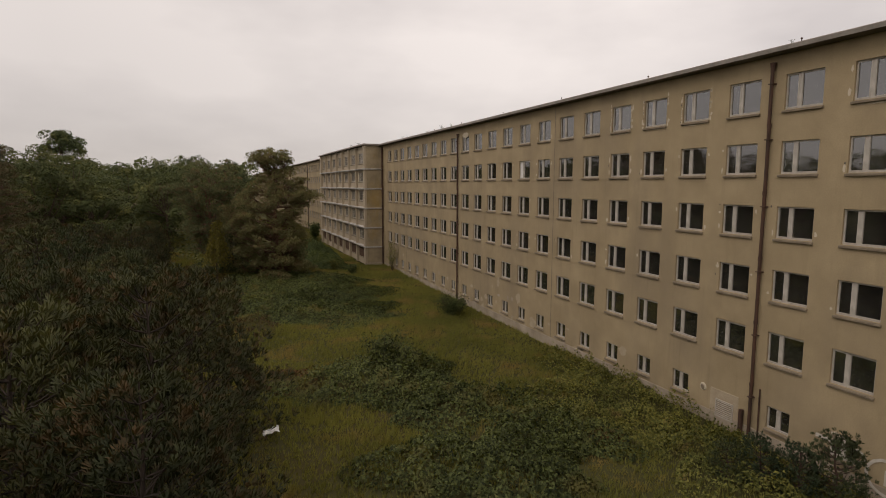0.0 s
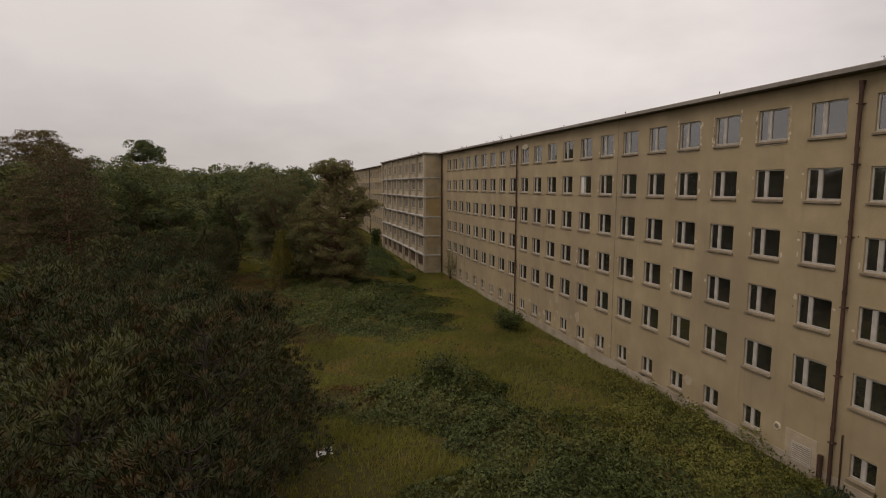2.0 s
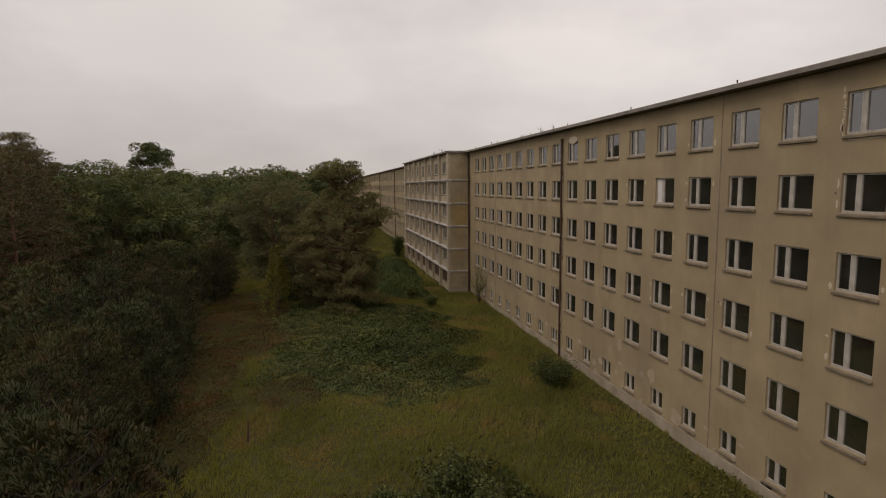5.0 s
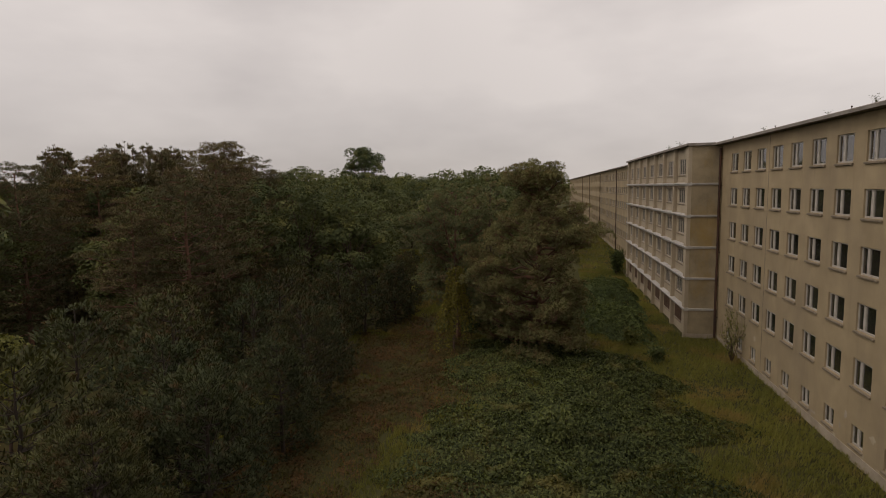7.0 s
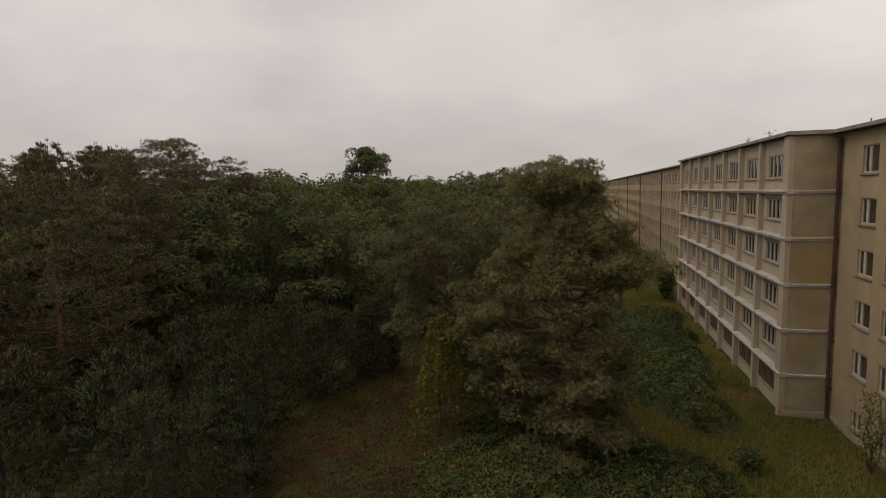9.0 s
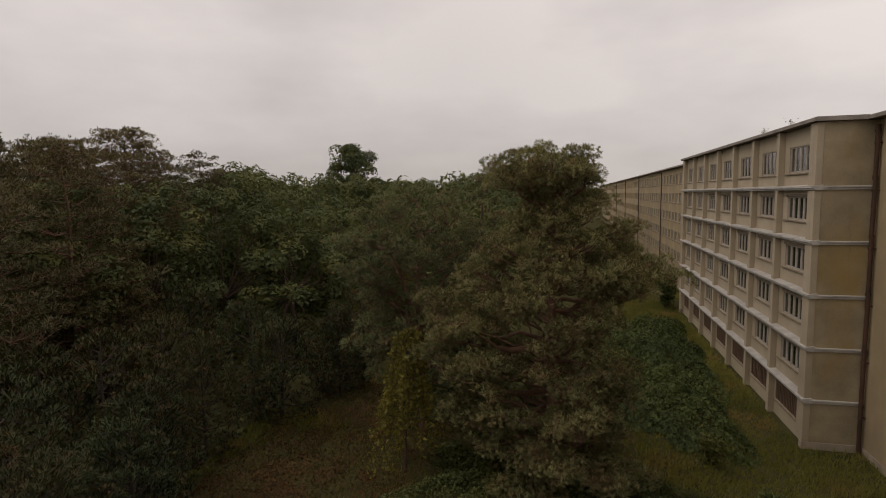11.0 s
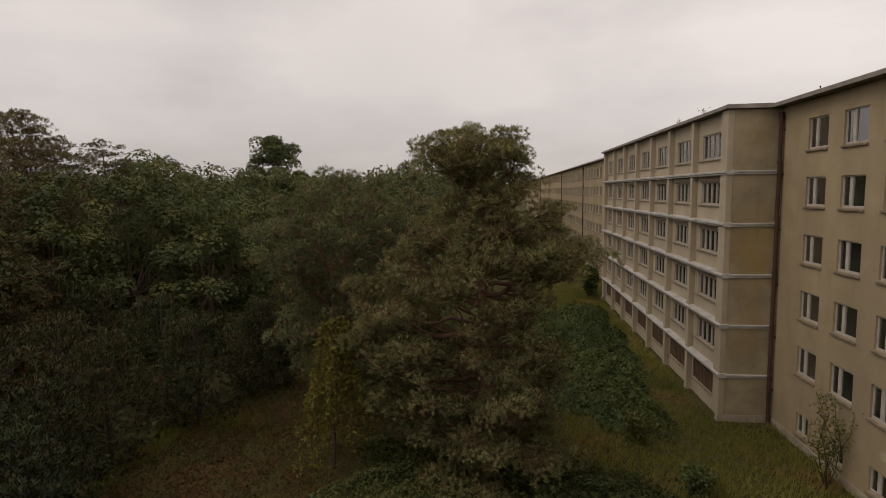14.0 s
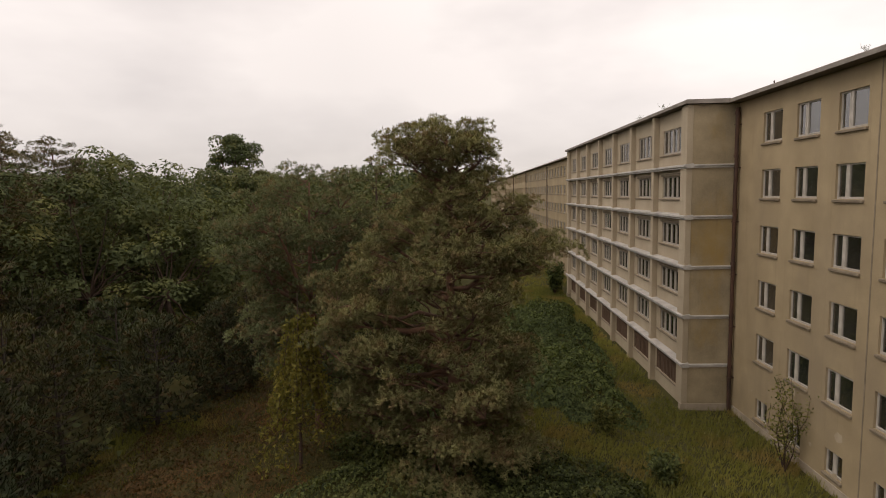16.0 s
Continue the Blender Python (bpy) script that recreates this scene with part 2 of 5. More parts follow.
# ---- mesh helpers ----
def box_into(bm, x0, x1, y0, y1, z0, z1, bevel=0.0, mat=0):
    made = bmesh.ops.create_cube(bm, size=1.0, matrix=Matrix.LocRotScale(((x0 + x1) / 2, (y0 + y1) / 2, (z0 + z1) / 2), None, (abs(x1 - x0), abs(y1 - y0), abs(z1 - z0))))
    if bevel:
        bmesh.ops.bevel(bm, geom=list({e for v in made["verts"] for e in v.link_edges}), offset=bevel, segments=1, affect="EDGES")
    return bm


def tube_into(bm, a, b, r0, r1, sides=8):
    a, b = Vector(a), Vector(b)
    d = b - a
    m = Matrix.Translation((a + b) / 2) @ d.to_track_quat("Z", "Y").to_matrix().to_4x4()
    bmesh.ops.create_cone(bm, cap_ends=True, segments=sides, radius1=r0, radius2=r1, depth=d.length, matrix=m)
    return bm


def part(name, bm, material, parent, label=""):
    me = bpy.data.meshes.new(name)
    bm.to_mesh(me)
    bm.free()
    me.materials.append(material)
    ob = new(name, me)
    ob.parent = parent
    return tagged(ob, label)


def part_of(name, me, parent, at=(0, 0, 0), label=""):
    ob = new(name, me)
    ob.parent = parent
    ob.location = at
    return tagged(ob, label)


def mesh_of(name, bm, material):
    me = bpy.data.meshes.new(name)
    bm.to_mesh(me)
    bm.free()
    me.materials.append(material)
    return me


def mesh_np(name, verts, faces, material):
    """A mesh from arrays: verts (n, 3), or (n, 6) with each one's own normal, and faces (m, k)."""
    me = bpy.data.meshes.new(name)
    verts, own = verts[:, :3], verts[:, 3:]
    if own.size:
        a, b, c = (verts[faces[:, i]] for i in (0, 1, 2))
        turned = (np.cross(b - a, c - a) * own[faces[:, 0]]).sum(1) < 0
        faces = np.where(turned[:, None], faces[:, ::-1], faces)
    n, (m, k) = len(verts), faces.shape
    me.vertices.add(n)
    me.vertices.foreach_set("co", np.asarray(verts, np.float32).ravel())
    me.loops.add(m * k)
    me.loops.foreach_set("vertex_index", np.asarray(faces, np.int32).ravel())
    me.polygons.add(m)
    me.polygons.foreach_set("loop_start", np.arange(0, m * k, k, dtype=np.int32))
    me.update(calc_edges=True)
    me.materials.append(material)
    if own.size:
        me.normals_split_custom_set_from_vertices((own / np.linalg.norm(own, axis=1, keepdims=True)).tolist())
    return me


def thing(name, label, category, at=(0, 0, 0), group="", kind=""):
    ob = new(name)
    ob.location = at
    return tagged(ob, label, category, group, kind)


def ground_z(x, y):
    x, y = np.asarray(x, float), np.asarray(y, float)
    z = 0.16 * np.sin(x * 0.31 + 1.0) * np.sin(y * 0.23) + 0.10 * np.sin(x * 0.83 + y * 0.61)
    near = np.exp(-((x + 1.0) / 3.0) ** 2)
    z = z * (1 - 0.8 * near) - 0.25 * near * np.clip((50 - y) / 20, 0, 1)
    return z * np.clip(1.5 - np.hypot(x + 20, y - 40) / 200, 0, 1)


# ---- the long building ----
PITCH = 2.75
WIN_W = 1.62
HEADS = [16.2, 13.42, 10.65, 7.88, 5.11, 1.76]
SILLS = [14.74, 12.04, 9.27, 6.50, 3.70, 0.74]
EAVE, ROOF_DEPTH = 17.06, 11.0
BAY_Y0, BAY_Y1, BAY_X = 59.1, 94.0, -2.73
REVEAL = 0.15


def opening(col, row):
    """The y-range and z-range of a window opening of the main front."""
    y = col * PITCH
    if row == 5:
        return y + 0.36, y + 1.43, SILLS[5], HEADS[5]
    return y, y + WIN_W, SILLS[row], HEADS[row]


def pierced_wall(y0, y1, z0, z1, holes, x, deep):
    """A wall in the plane x with reveals of that depth round its holes. holes: dict row -> list of (ya, yb, za, zb), rows from the top."""
    v, f = [], []

    def quad(*ps):
        f.append([len(v) + i for i in range(4)])
        v.extend(ps)

    top = z1
    for row in sorted(holes):
        hs = sorted(holes[row])
        za, zb = hs[0][2], hs[0][3]
        quad((x, y1, zb), (x, y0, zb), (x, y0, top), (x, y1, top))
        at = y0
        for ya, yb, _, _ in hs:
            quad((x, ya, za), (x, at, za), (x, at, zb), (x, ya, zb))
            xi = x + deep
            quad((x, ya, za), (x, ya, zb), (xi, ya, zb), (xi, ya, za))
            quad((x, yb, za), (xi, yb, za), (xi, yb, zb), (x, yb, zb))
            quad((x, ya, zb), (x, yb, zb), (xi, yb, zb), (xi, ya, zb))
            quad((x, ya, za), (xi, ya, za), (xi, yb, za), (x, yb, za))
            at = yb
        quad((x, y1, za), (x, at, za), (x, at, zb), (x, y1, zb))
        top = za
    quad((x, y1, z0), (x, y0, z0), (x, y0, top), (x, y1, top))
    return np.array(v), np.array(f)


def lattice(name, ys, zs, x0, x1, material, round_off=0.005):
    """One flat frame: bars between the pairs of ys and of zs, holes between them. ys, zs: edges of the bars in turn."""
    bm = bmesh.new()
    verts = {}

    def at(i, j, x):
        if (i, j, x) not in verts:
            verts[i, j, x] = bm.verts.new((x, ys[i], zs[j]))
        return verts[i, j, x]

    solid = {(i, j) for i in range(len(ys) - 1) for j in range(len(zs) - 1) if i % 2 == 0 or j % 2 == 0}
    for i, j in solid:
        for x in (x0, x1):
            bm.faces.new((at(i, j, x), at(i + 1, j, x), at(i + 1, j + 1, x), at(i, j + 1, x)))
        for di, dj, a, b in ((-1, 0, (i, j), (i, j + 1)), (1, 0, (i + 1, j), (i + 1, j + 1)), (0, -1, (i, j), (i + 1, j)), (0, 1, (i, j + 1), (i + 1, j + 1))):
            if (i + di, j + dj) not in solid:
                bm.faces.new((at(*a, x0), at(*b, x0), at(*b, x1), at(*a, x1)))
    bmesh.ops.recalc_face_normals(bm, faces=bm.faces)
    return mesh_of(name, bm, material)


def frame_mesh(w, h, splits, name):
    """An outer frame with mullions; y from 0 to w, z from 0 to h, standing at x = 0."""
    ys = [0, 0.028]
    for s in splits:
        ys += [s - 0.05, s + 0.05]
    return lattice(name, ys + [w - 0.028, w], [0, 0.05, h - 0.03, h], 0.0, 0.07, FRAME if len(splits) == 1 else FRAME_GREY)


def casement_mesh(y0, y1, h, a=0.045, b=0.045):
    """One leaf's own frame, a little proud of the outer frame; a, b: its stiles."""
    return lattice("casement", [y0, y0 + a, y1 - b, y1], [0.052, 0.09, h - 0.065, h - 0.032], -0.012, 0.05, FRAME)


def pane_mesh(y0, y1, z0, z1, name, material):
    bm = bmesh.new()
    box_into(bm, 0.038, 0.044, y0, y1, z0, z1)
    return mesh_of(name, bm, material)


def sill_mesh(w, name, out=0.1, thick=0.13):
    bm = bmesh.new()
    vs = [bm.verts.new(p) for p in ((0.14, -0.05, 0), (-out, -0.05, -0.035), (-out, -0.05, -thick), (0.0, -0.05, -thick - 0.01), (0.0, -0.05, -0.06), (0.14, -0.05, -0.05))]
    face = bm.faces.new(vs)
    moved = bmesh.ops.extrude_face_region(bm, geom=[face])
    bmesh.ops.translate(bm, vec=(0, w + 0.1, 0), verts=[g for g in moved["geom"] if isinstance(g, bmesh.types.BMVert)])
    bmesh.ops.recalc_face_normals(bm, faces=bm.faces)
    bmesh.ops.bevel(bm, geom=list(bm.edges), offset=0.012, segments=1, affect="EDGES")
    return mesh_of(name, bm, SILL)


H_TOP, H_MID, H_LOW = HEADS[0] - SILLS[0], HEADS[1] - SILLS[1], HEADS[5] - SILLS[5]
SPLIT, SPLIT_LOW = 1.03, 0.56
KINDS = {}
for key, w, h, s in (("top", WIN_W, H_TOP, SPLIT), ("mid", WIN_W, H_MID, SPLIT), ("low", 1.07, H_LOW, SPLIT_LOW)):
    KINDS[key] = (frame_mesh(w, h, [s], "frame"), pane_mesh(0.05, s - 0.09, 0.085, h - 0.06, "pane", GLASS), pane_mesh(s + 0.09, w - 0.05, 0.085, h - 0.06, "pane", GLASS), sill_mesh(w, "sill"),
                  pane_mesh(s + 0.09, w - 0.05, 0.085, h - 0.06, "board", BOARD), casement_mesh(0.03, s - 0.052, h, 0.026, 0.045), casement_mesh(s + 0.052, w - 0.03, h, 0.045, 0.026))
drape = random.Random(61)
CURTAIN = {}
for key, h in (("top", H_TOP), ("mid", H_MID)):
    bm = bmesh.new()
    last = None
    for i in range(41):
        y = (WIN_W - 0.2) * i / 40
        x = 0.03 + 0.018 * math.sin(i * 1.3) + 0.008 * math.sin(i * 0.47)
        pair = (bm.verts.new((x, y, 0)), bm.verts.new((x * 0.6, y, h - 0.2)))
        if last:
            bm.faces.new((last[0], pair[0], pair[1], last[1]))
        last = pair
    CURTAIN[key] = mesh_of("curtain", bm, BOARD)


def add_window(parent, col, row, boarded=False):
    """One two-leaf window of the front: the frame carries its panes and sill."""
    y0, y1, z0, z1 = opening(col, row)
    fr, pa, pb, si, bo, ca, cb = KINDS["top" if row == 0 else "low" if row == 5 else "mid"]
    w = part_of("window", fr, parent, (REVEAL - 0.06, y0, z0))
    part_of("pane", pa, w).visible_shadow = False
    if boarded:
        part_of("board", bo, w, label="white painted board in place of glass")
    else:
        part_of("pane", pb, w).visible_shadow = False
    if row < 5 and drape.random() < 0.12:
        part_of("curtain", CURTAIN["top" if row == 0 else "mid"], w, (0.05, 0.1, 0.1), "pale drawn curtain")
    part_of("casement", ca, w)
    part_of("casement", cb, w)
    part_of("sill", si, w, (0.06 - REVEAL, 0, 0.0))
    return w


building = thing("apartment_building", "long six-storey abandoned block with ochre plaster and many windows", "building")
Y_START, Y_END = -40.0, 330.0
cols_near = list(range(-9, 21))
cols_far = [c for c in range(35, 119)]
holes = {}
for row in range(6):
    holes[row] = [opening(c, row) for c in cols_near if not (row == 5 and c == 0)]
v, f = pierced_wall(Y_START, BAY_Y0, 0.42, EAVE, holes, 0.0, REVEAL)
wall = part_of("front_wall", mesh_np("front_wall", v, f, PLASTER), building, label="stained ochre plaster wall")
holes = {row: [opening(c, row) for c in cols_far] for row in range(6)}
v, f = pierced_wall(BAY_Y1, Y_END, 0.42, EAVE, holes, 0.0, REVEAL)
part_of("front_wall", mesh_np("front_wall", v, f, PLASTER), building)

bm = bmesh.new()
box_into(bm, -0.03, 0.3, Y_START, BAY_Y0 - 0.004, -1.0, 0.42, 0.01)
part("plinth", bm, PLINTH, building, "pale rendered plinth with flaking paint")
bm = bmesh.new()
box_into(bm, -0.03, 0.3, BAY_Y1 + 0.004, Y_END, -1.0, 0.42, 0.01)
part("plinth", bm, PLINTH, building)

# rooms behind the glass, back and end walls
bm = bmesh.new()
box_into(bm, ROOF_DEPTH - 0.3, ROOF_DEPTH, Y_START, Y_END, -1, EAVE)
part("back_wall", bm, PLASTER, building)
for ya, yb in ((Y_START, Y_START + 0.3), (Y_END - 0.3, Y_END)):
    bm = bmesh.new()
    box_into(bm, 0.004, ROOF_DEPTH - 0.304, ya, yb, -1, EAVE - 0.004)
    part("end_wall", bm, PLASTER, building)
bm = bmesh.new()
box_into(bm, 5.0, 5.15, Y_START + 0.31, Y_END - 0.31, -0.5, EAVE - 0.2)
part("corridor_wall", bm, ROOM, building)
for k in range(6):
    bm = bmesh.new()
    zf = HEADS[k] - 2.33
    box_into(bm, 0.21, 4.99, Y_START + 0.31, Y_END - 0.31, zf - 0.22, zf)
    part("floor_slab", bm, ROOM, building)
party = bmesh.new()
box_into(party, 0.21, 4.98, -0.06, 0.06, 0.0, 16.9)
party_mesh = mesh_of("partition", party, ROOM)
for c in cols_near[::2]:
    part_of("partition", party_mesh, building, (0, c * PITCH - 0.56, 0))

# roof with a thin projecting eave
def eave_profile(bm, y0, y1, x_out, x_in=ROOF_DEPTH + 0.4, up=0.48):
    pts = ((x_out, EAVE + 0.02), (x_out - 0.02, EAVE + 0.19), (x_out + 0.06, EAVE + 0.235), (x_in, EAVE + 0.235 + up), (x_in, EAVE + 0.2 + up), (x_in - 0.1, EAVE + 0.01))
    a = [bm.verts.new((x, y0, z)) for x, z in pts]
    b = [bm.verts.new((x, y1, z)) for x, z in pts]
    for i in range(len(pts)):
        j = (i + 1) % len(pts)
        fc = bm.faces.new((a[i], a[j], b[j], b[i]))
        # slot 1 fascia, slot 2 the soffit, coloured dark for the shade beneath
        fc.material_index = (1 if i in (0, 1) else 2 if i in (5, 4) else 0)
    bm.faces.new(a[::-1]).material_index = 1
    bm.faces.new(b).material_index = 1
    return bm


for ya, yb in ((Y_START - 0.3, Y_END + 0.3),):
    bm = eave_profile(bmesh.new(), ya, yb, -0.62)
    bmesh.ops.recalc_face_normals(bm, faces=bm.faces)
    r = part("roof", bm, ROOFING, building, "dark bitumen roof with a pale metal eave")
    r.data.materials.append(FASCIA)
    r.data.materials.append(SHADE_BROWN)
bm = eave_profile(bmesh.new(), BAY_Y0 - 0.246, BAY_Y1 + 0.246, BAY_X - 0.2, -0.56, 0.012)
bmesh.ops.recalc_face_normals(bm, faces=bm.faces)
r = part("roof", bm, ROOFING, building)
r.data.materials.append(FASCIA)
r.data.materials.append(SHADE_BROWN)

for c in cols_near:
    for row in range(6):
        if row == 5 and c == 0:
            continue
        add_window(building, c, row, boarded=(c == 7 and row == 1))
# far windows: frame and glass in one small mesh each, the furthest joined
far_frame = lattice("window", [0, 0.06, 0.92, 1.04, WIN_W - 0.06, WIN_W], [0, 0.08, H_MID - 0.06, H_MID], 0, 0.05, FRAME_GREY)
far_sill = KINDS["mid"][3]
far_pane = pane_mesh(0.1, WIN_W - 0.1, 0.09, H_MID - 0.08, "pane", GLASS)
for c in cols_far[:24]:
    for row in range(5):
        y0, y1, z0, z1 = opening(c, row)
        w = part_of("window", far_frame, building, (REVEAL - 0.06, y0, z0))
        part_of("pane", far_pane, w)
        part_of("sill", far_sill, w, (0.06 - REVEAL, 0, 0.0))
bm = bmesh.new()
for c in cols_far:
    for row in range(6):
        if row < 5 and c in cols_far[:24]:
            continue
        y0, y1, z0, z1 = opening(c, row)
        box_into(bm, 0.16, 0.19, y0, y1, z0, z1)
tagged(part("window_panes", bm, GLASS, building), kind="stuff")

# ---- the projecting bay with piers, ledges and recessed windows ----
BANDS = [13.82, 11.04, 8.26, 5.48, 2.70]
N_BAYS = 7
CORNER_W, PIER_W = 0.85, 0.42
BAY_PITCH = (BAY_Y1 - BAY_Y0 - 2 * CORNER_W + PIER_W) / N_BAYS
RECESS = 0.34
XW = BAY_X + RECESS
pier_at = [BAY_Y0 + CORNER_W - PIER_W / 2 + i * BAY_PITCH for i in range(1, N_BAYS)]
bay_open = [(BAY_Y0 + CORNER_W - PIER_W + i * BAY_PITCH + PIER_W, BAY_Y0 + CORNER_W - PIER_W + (i + 1) * BAY_PITCH) for i in range(N_BAYS)]
bays = thing("projecting_bay", "projecting stair bay with pale piers, metal ledges and recessed windows", "building")

levels = [-0.8] + [b for b in BANDS[::-1]] + [EAVE]
bay_holes = {}
for k in range(6):
    base = levels[5 - k]
    za, zb = (base + 0.81, base + 2.27) if k == 0 else (base + 0.95, base + 2.26) if k < 5 else (0.95, 2.3)
    margin = 0.72 if k < 5 else 0.18
    bay_holes[k] = [(a + margin, b - margin, za, zb) for a, b in bay_open]
v, f = pierced_wall(BAY_Y0 + 0.31, BAY_Y1 - 0.31, -0.8, EAVE - 0.004, bay_holes, XW, 0.14)
part_of("recessed_wall", mesh_np("recessed_wall", v, f, PIER), bays, label="pale recessed wall between the piers")
for y0, y1 in ((BAY_Y0, BAY_Y0 + 0.3), (BAY_Y1 - 0.3, BAY_Y1)):
    bm = bmesh.new()
    box_into(bm, BAY_X + 0.32, -0.004, y0, y1, 0.42, EAVE - 0.006)
    part("side_wall", bm, PANEL, bays, "yellow-stained ochre side wall")
    bm = bmesh.new()
    box_into(bm, BAY_X - 0.03, -0.035, y0 - 0.03, y1 + 0.03, -1.0, 0.416, 0.01)
    part("plinth", bm, PLINTH, bays)
    bm = bmesh.new()
    yc0, yc1 = (y0 - 0.015, BAY_Y0 + CORNER_W) if y0 == BAY_Y0 else (BAY_Y1 - CORNER_W, y1 + 0.015)
    box_into(bm, BAY_X, BAY_X + 0.316, yc0, yc1, 0.42, EAVE - 0.008, 0.015)
    part("corner_pier", bm, PIER, bays)
pier_bm = bmesh.new()
box_into(pier_bm, 0, RECESS - 0.004, -PIER_W / 2, PIER_W / 2, -0.8, EAVE - 0.01, 0.015)
pier_mesh = mesh_of("pier", pier_bm, PIER)
for y in pier_at:
    part_of("pier", pier_mesh, bays, (BAY_X, y, 0))


def ledge_into(bm, path_x0, path_x1, y0, y1, z):
    """A sloped metal-capped ledge along y."""
    prof = ((path_x1, z + 0.1), (path_x0 + 0.02, z + 0.045), (path_x0, z + 0.035), (path_x0, z - 0.06), (path_x0 + 0.08, z - 0.10), (path_x0 + 0.09, z - 0.17), (path_x1, z - 0.17))
    a = [bm.verts.new((x, y0, zz)) for x, zz in prof]
    b = [bm.verts.new((x, y1, zz)) for x, zz in prof]
    for i in range(len(prof)):
        j = (i + 1) % len(prof)
        bm.faces.new((a[i], a[j], b[j], b[i]))
    bm.faces.new(a[::-1])
    bm.faces.new(b)
    bmesh.ops.recalc_face_normals(bm, faces=bm.faces)
    return bm


for z in BANDS:
    # one metal sheet per bay, slightly uneven
    for i, (a, b) in enumerate(bay_open):
        bm = ledge_into(bmesh.new(), BAY_X - 0.13, XW + 0.005, (BAY_Y0 - 0.12 if i == 0 else a - PIER_W / 2 + 0.003), (BAY_Y1 + 0.12 if i == N_BAYS - 1 else b + PIER_W / 2 - 0.003), z + random.uniform(-0.012, 0.012))
        part("ledge", bm, LEDGE, bays, "weathered grey metal-capped ledge")
    for y0, y1 in ((BAY_Y0 - 0.12, BAY_Y0 + 0.02), (BAY_Y1 - 0.02, BAY_Y1 + 0.12)):
        bm = bmesh.new()
        box_into(bm, BAY_X + 0.3, -0.05, y0, y1, z - 0.06, z + 0.04, 0.02)
        box_into(bm, BAY_X + 0.3, -0.05, y0 + 0.05, y1 - 0.05, z - 0.16, z - 0.062, 0.01)
        part("side_ledge", bm, LEDGE, bays)

bw = bay_open[0][1] - bay_open[0][0] - 1.44
bf_top = frame_mesh(bw, 1.46, [bw * 0.25, bw * 0.5, bw * 0.75], "window")
bf_mid = frame_mesh(bw, 1.31, [bw * 0.25, bw * 0.5, bw * 0.75], "window")
bp_top = pane_mesh(0.052, bw * 0.25 - 0.052, 0.055, 1.425, "pane", GLASS)
bp_mid = pane_mesh(0.052, bw * 0.25 - 0.052, 0.055, 1.275, "pane", GLASS)
bc_top = lattice("casement", [0.054, 0.094, bw * 0.25 - 0.094, bw * 0.25 - 0.054], [0.056, 0.095, 1.39, 1.423], -0.012, 0.05, FRAME_GREY)
bc_mid = lattice("casement", [0.054, 0.094, bw * 0.25 - 0.094, bw * 0.25 - 0.054], [0.056, 0.095, 1.24, 1.273], -0.012, 0.05, FRAME_GREY)
bm = bmesh.new()
last = None
for i in range(15):
    y, x = (bw * 0.25 - 0.12) * i / 14, 0.03 + 0.016 * math.sin(i * 1.7)
    pair = (bm.verts.new((x, y, 0)), bm.verts.new((x * 0.6, y, 1.2)))
    if last:
        bm.faces.new((last[0], pair[0], pair[1], last[1]))
    last = pair
bay_drape = mesh_of("curtain", bm, CLOTH)
# top-row curtains are whitened to stand in for the panes' sky reflection
bay_drape_white = bay_drape.copy()
bay_drape_white.materials[0] = BOARD
bs = sill_mesh(bw + 0.7, "sill", 0.09, 0.11)
bm = bmesh.new()
box_into(bm, -0.06, 0.12, -0.15, bw + 0.15, 0, 0.16, 0.012)
lintel = mesh_of("lintel", bm, SILL)
for k in range(5):
    for ya, yb, za, zb in bay_holes[k]:
        w = part_of("window", bf_top if k == 0 else bf_mid, bays, (XW + 0.06, ya, za))
        for i in range(4):
            part_of("pane", bp_top if k == 0 else bp_mid, w, (0, i * bw * 0.25, 0)).visible_shadow = False
            part_of("casement", bc_top if k == 0 else bc_mid, w, (0, i * bw * 0.25, 0))
        part_of("sill", bs, w, (-0.06, -0.35, 0))
        for i in range(4):
            if drape.random() < 0.88:
                part_of("curtain", bay_drape if k else bay_drape_white, w, (0.06, i * bw * 0.25 + 0.06, 0.06), "grey-brown drawn curtain" if k else "drawn curtain, whitened in place of sky reflection")
        if k:
            part_of("lintel", lintel, w, (-0.064, 0, zb - za + 0.004))
gw = bay_holes[5][0][1] - bay_holes[5][0][0]
bm = bmesh.new()
box_into(bm, 0, 0.05, 0, 0.12, 0, 1.35, 0.006)
slat_mesh = mesh_of("slat", bm, WOODSLAT)
bm = bmesh.new()
box_into(bm, 0, 0.06, 0, gw, 0, 0.1, 0.006)
rail_mesh = mesh_of("rail", bm, WOODSLAT)
g_sill = sill_mesh(gw + 0.06, "sill", 0.09, 0.1)
# added dark sheet, stands in for the unlit space behind the slats
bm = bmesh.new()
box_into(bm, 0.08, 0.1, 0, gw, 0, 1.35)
shade_back = mesh_of("backing", bm, SHADE_BROWN)
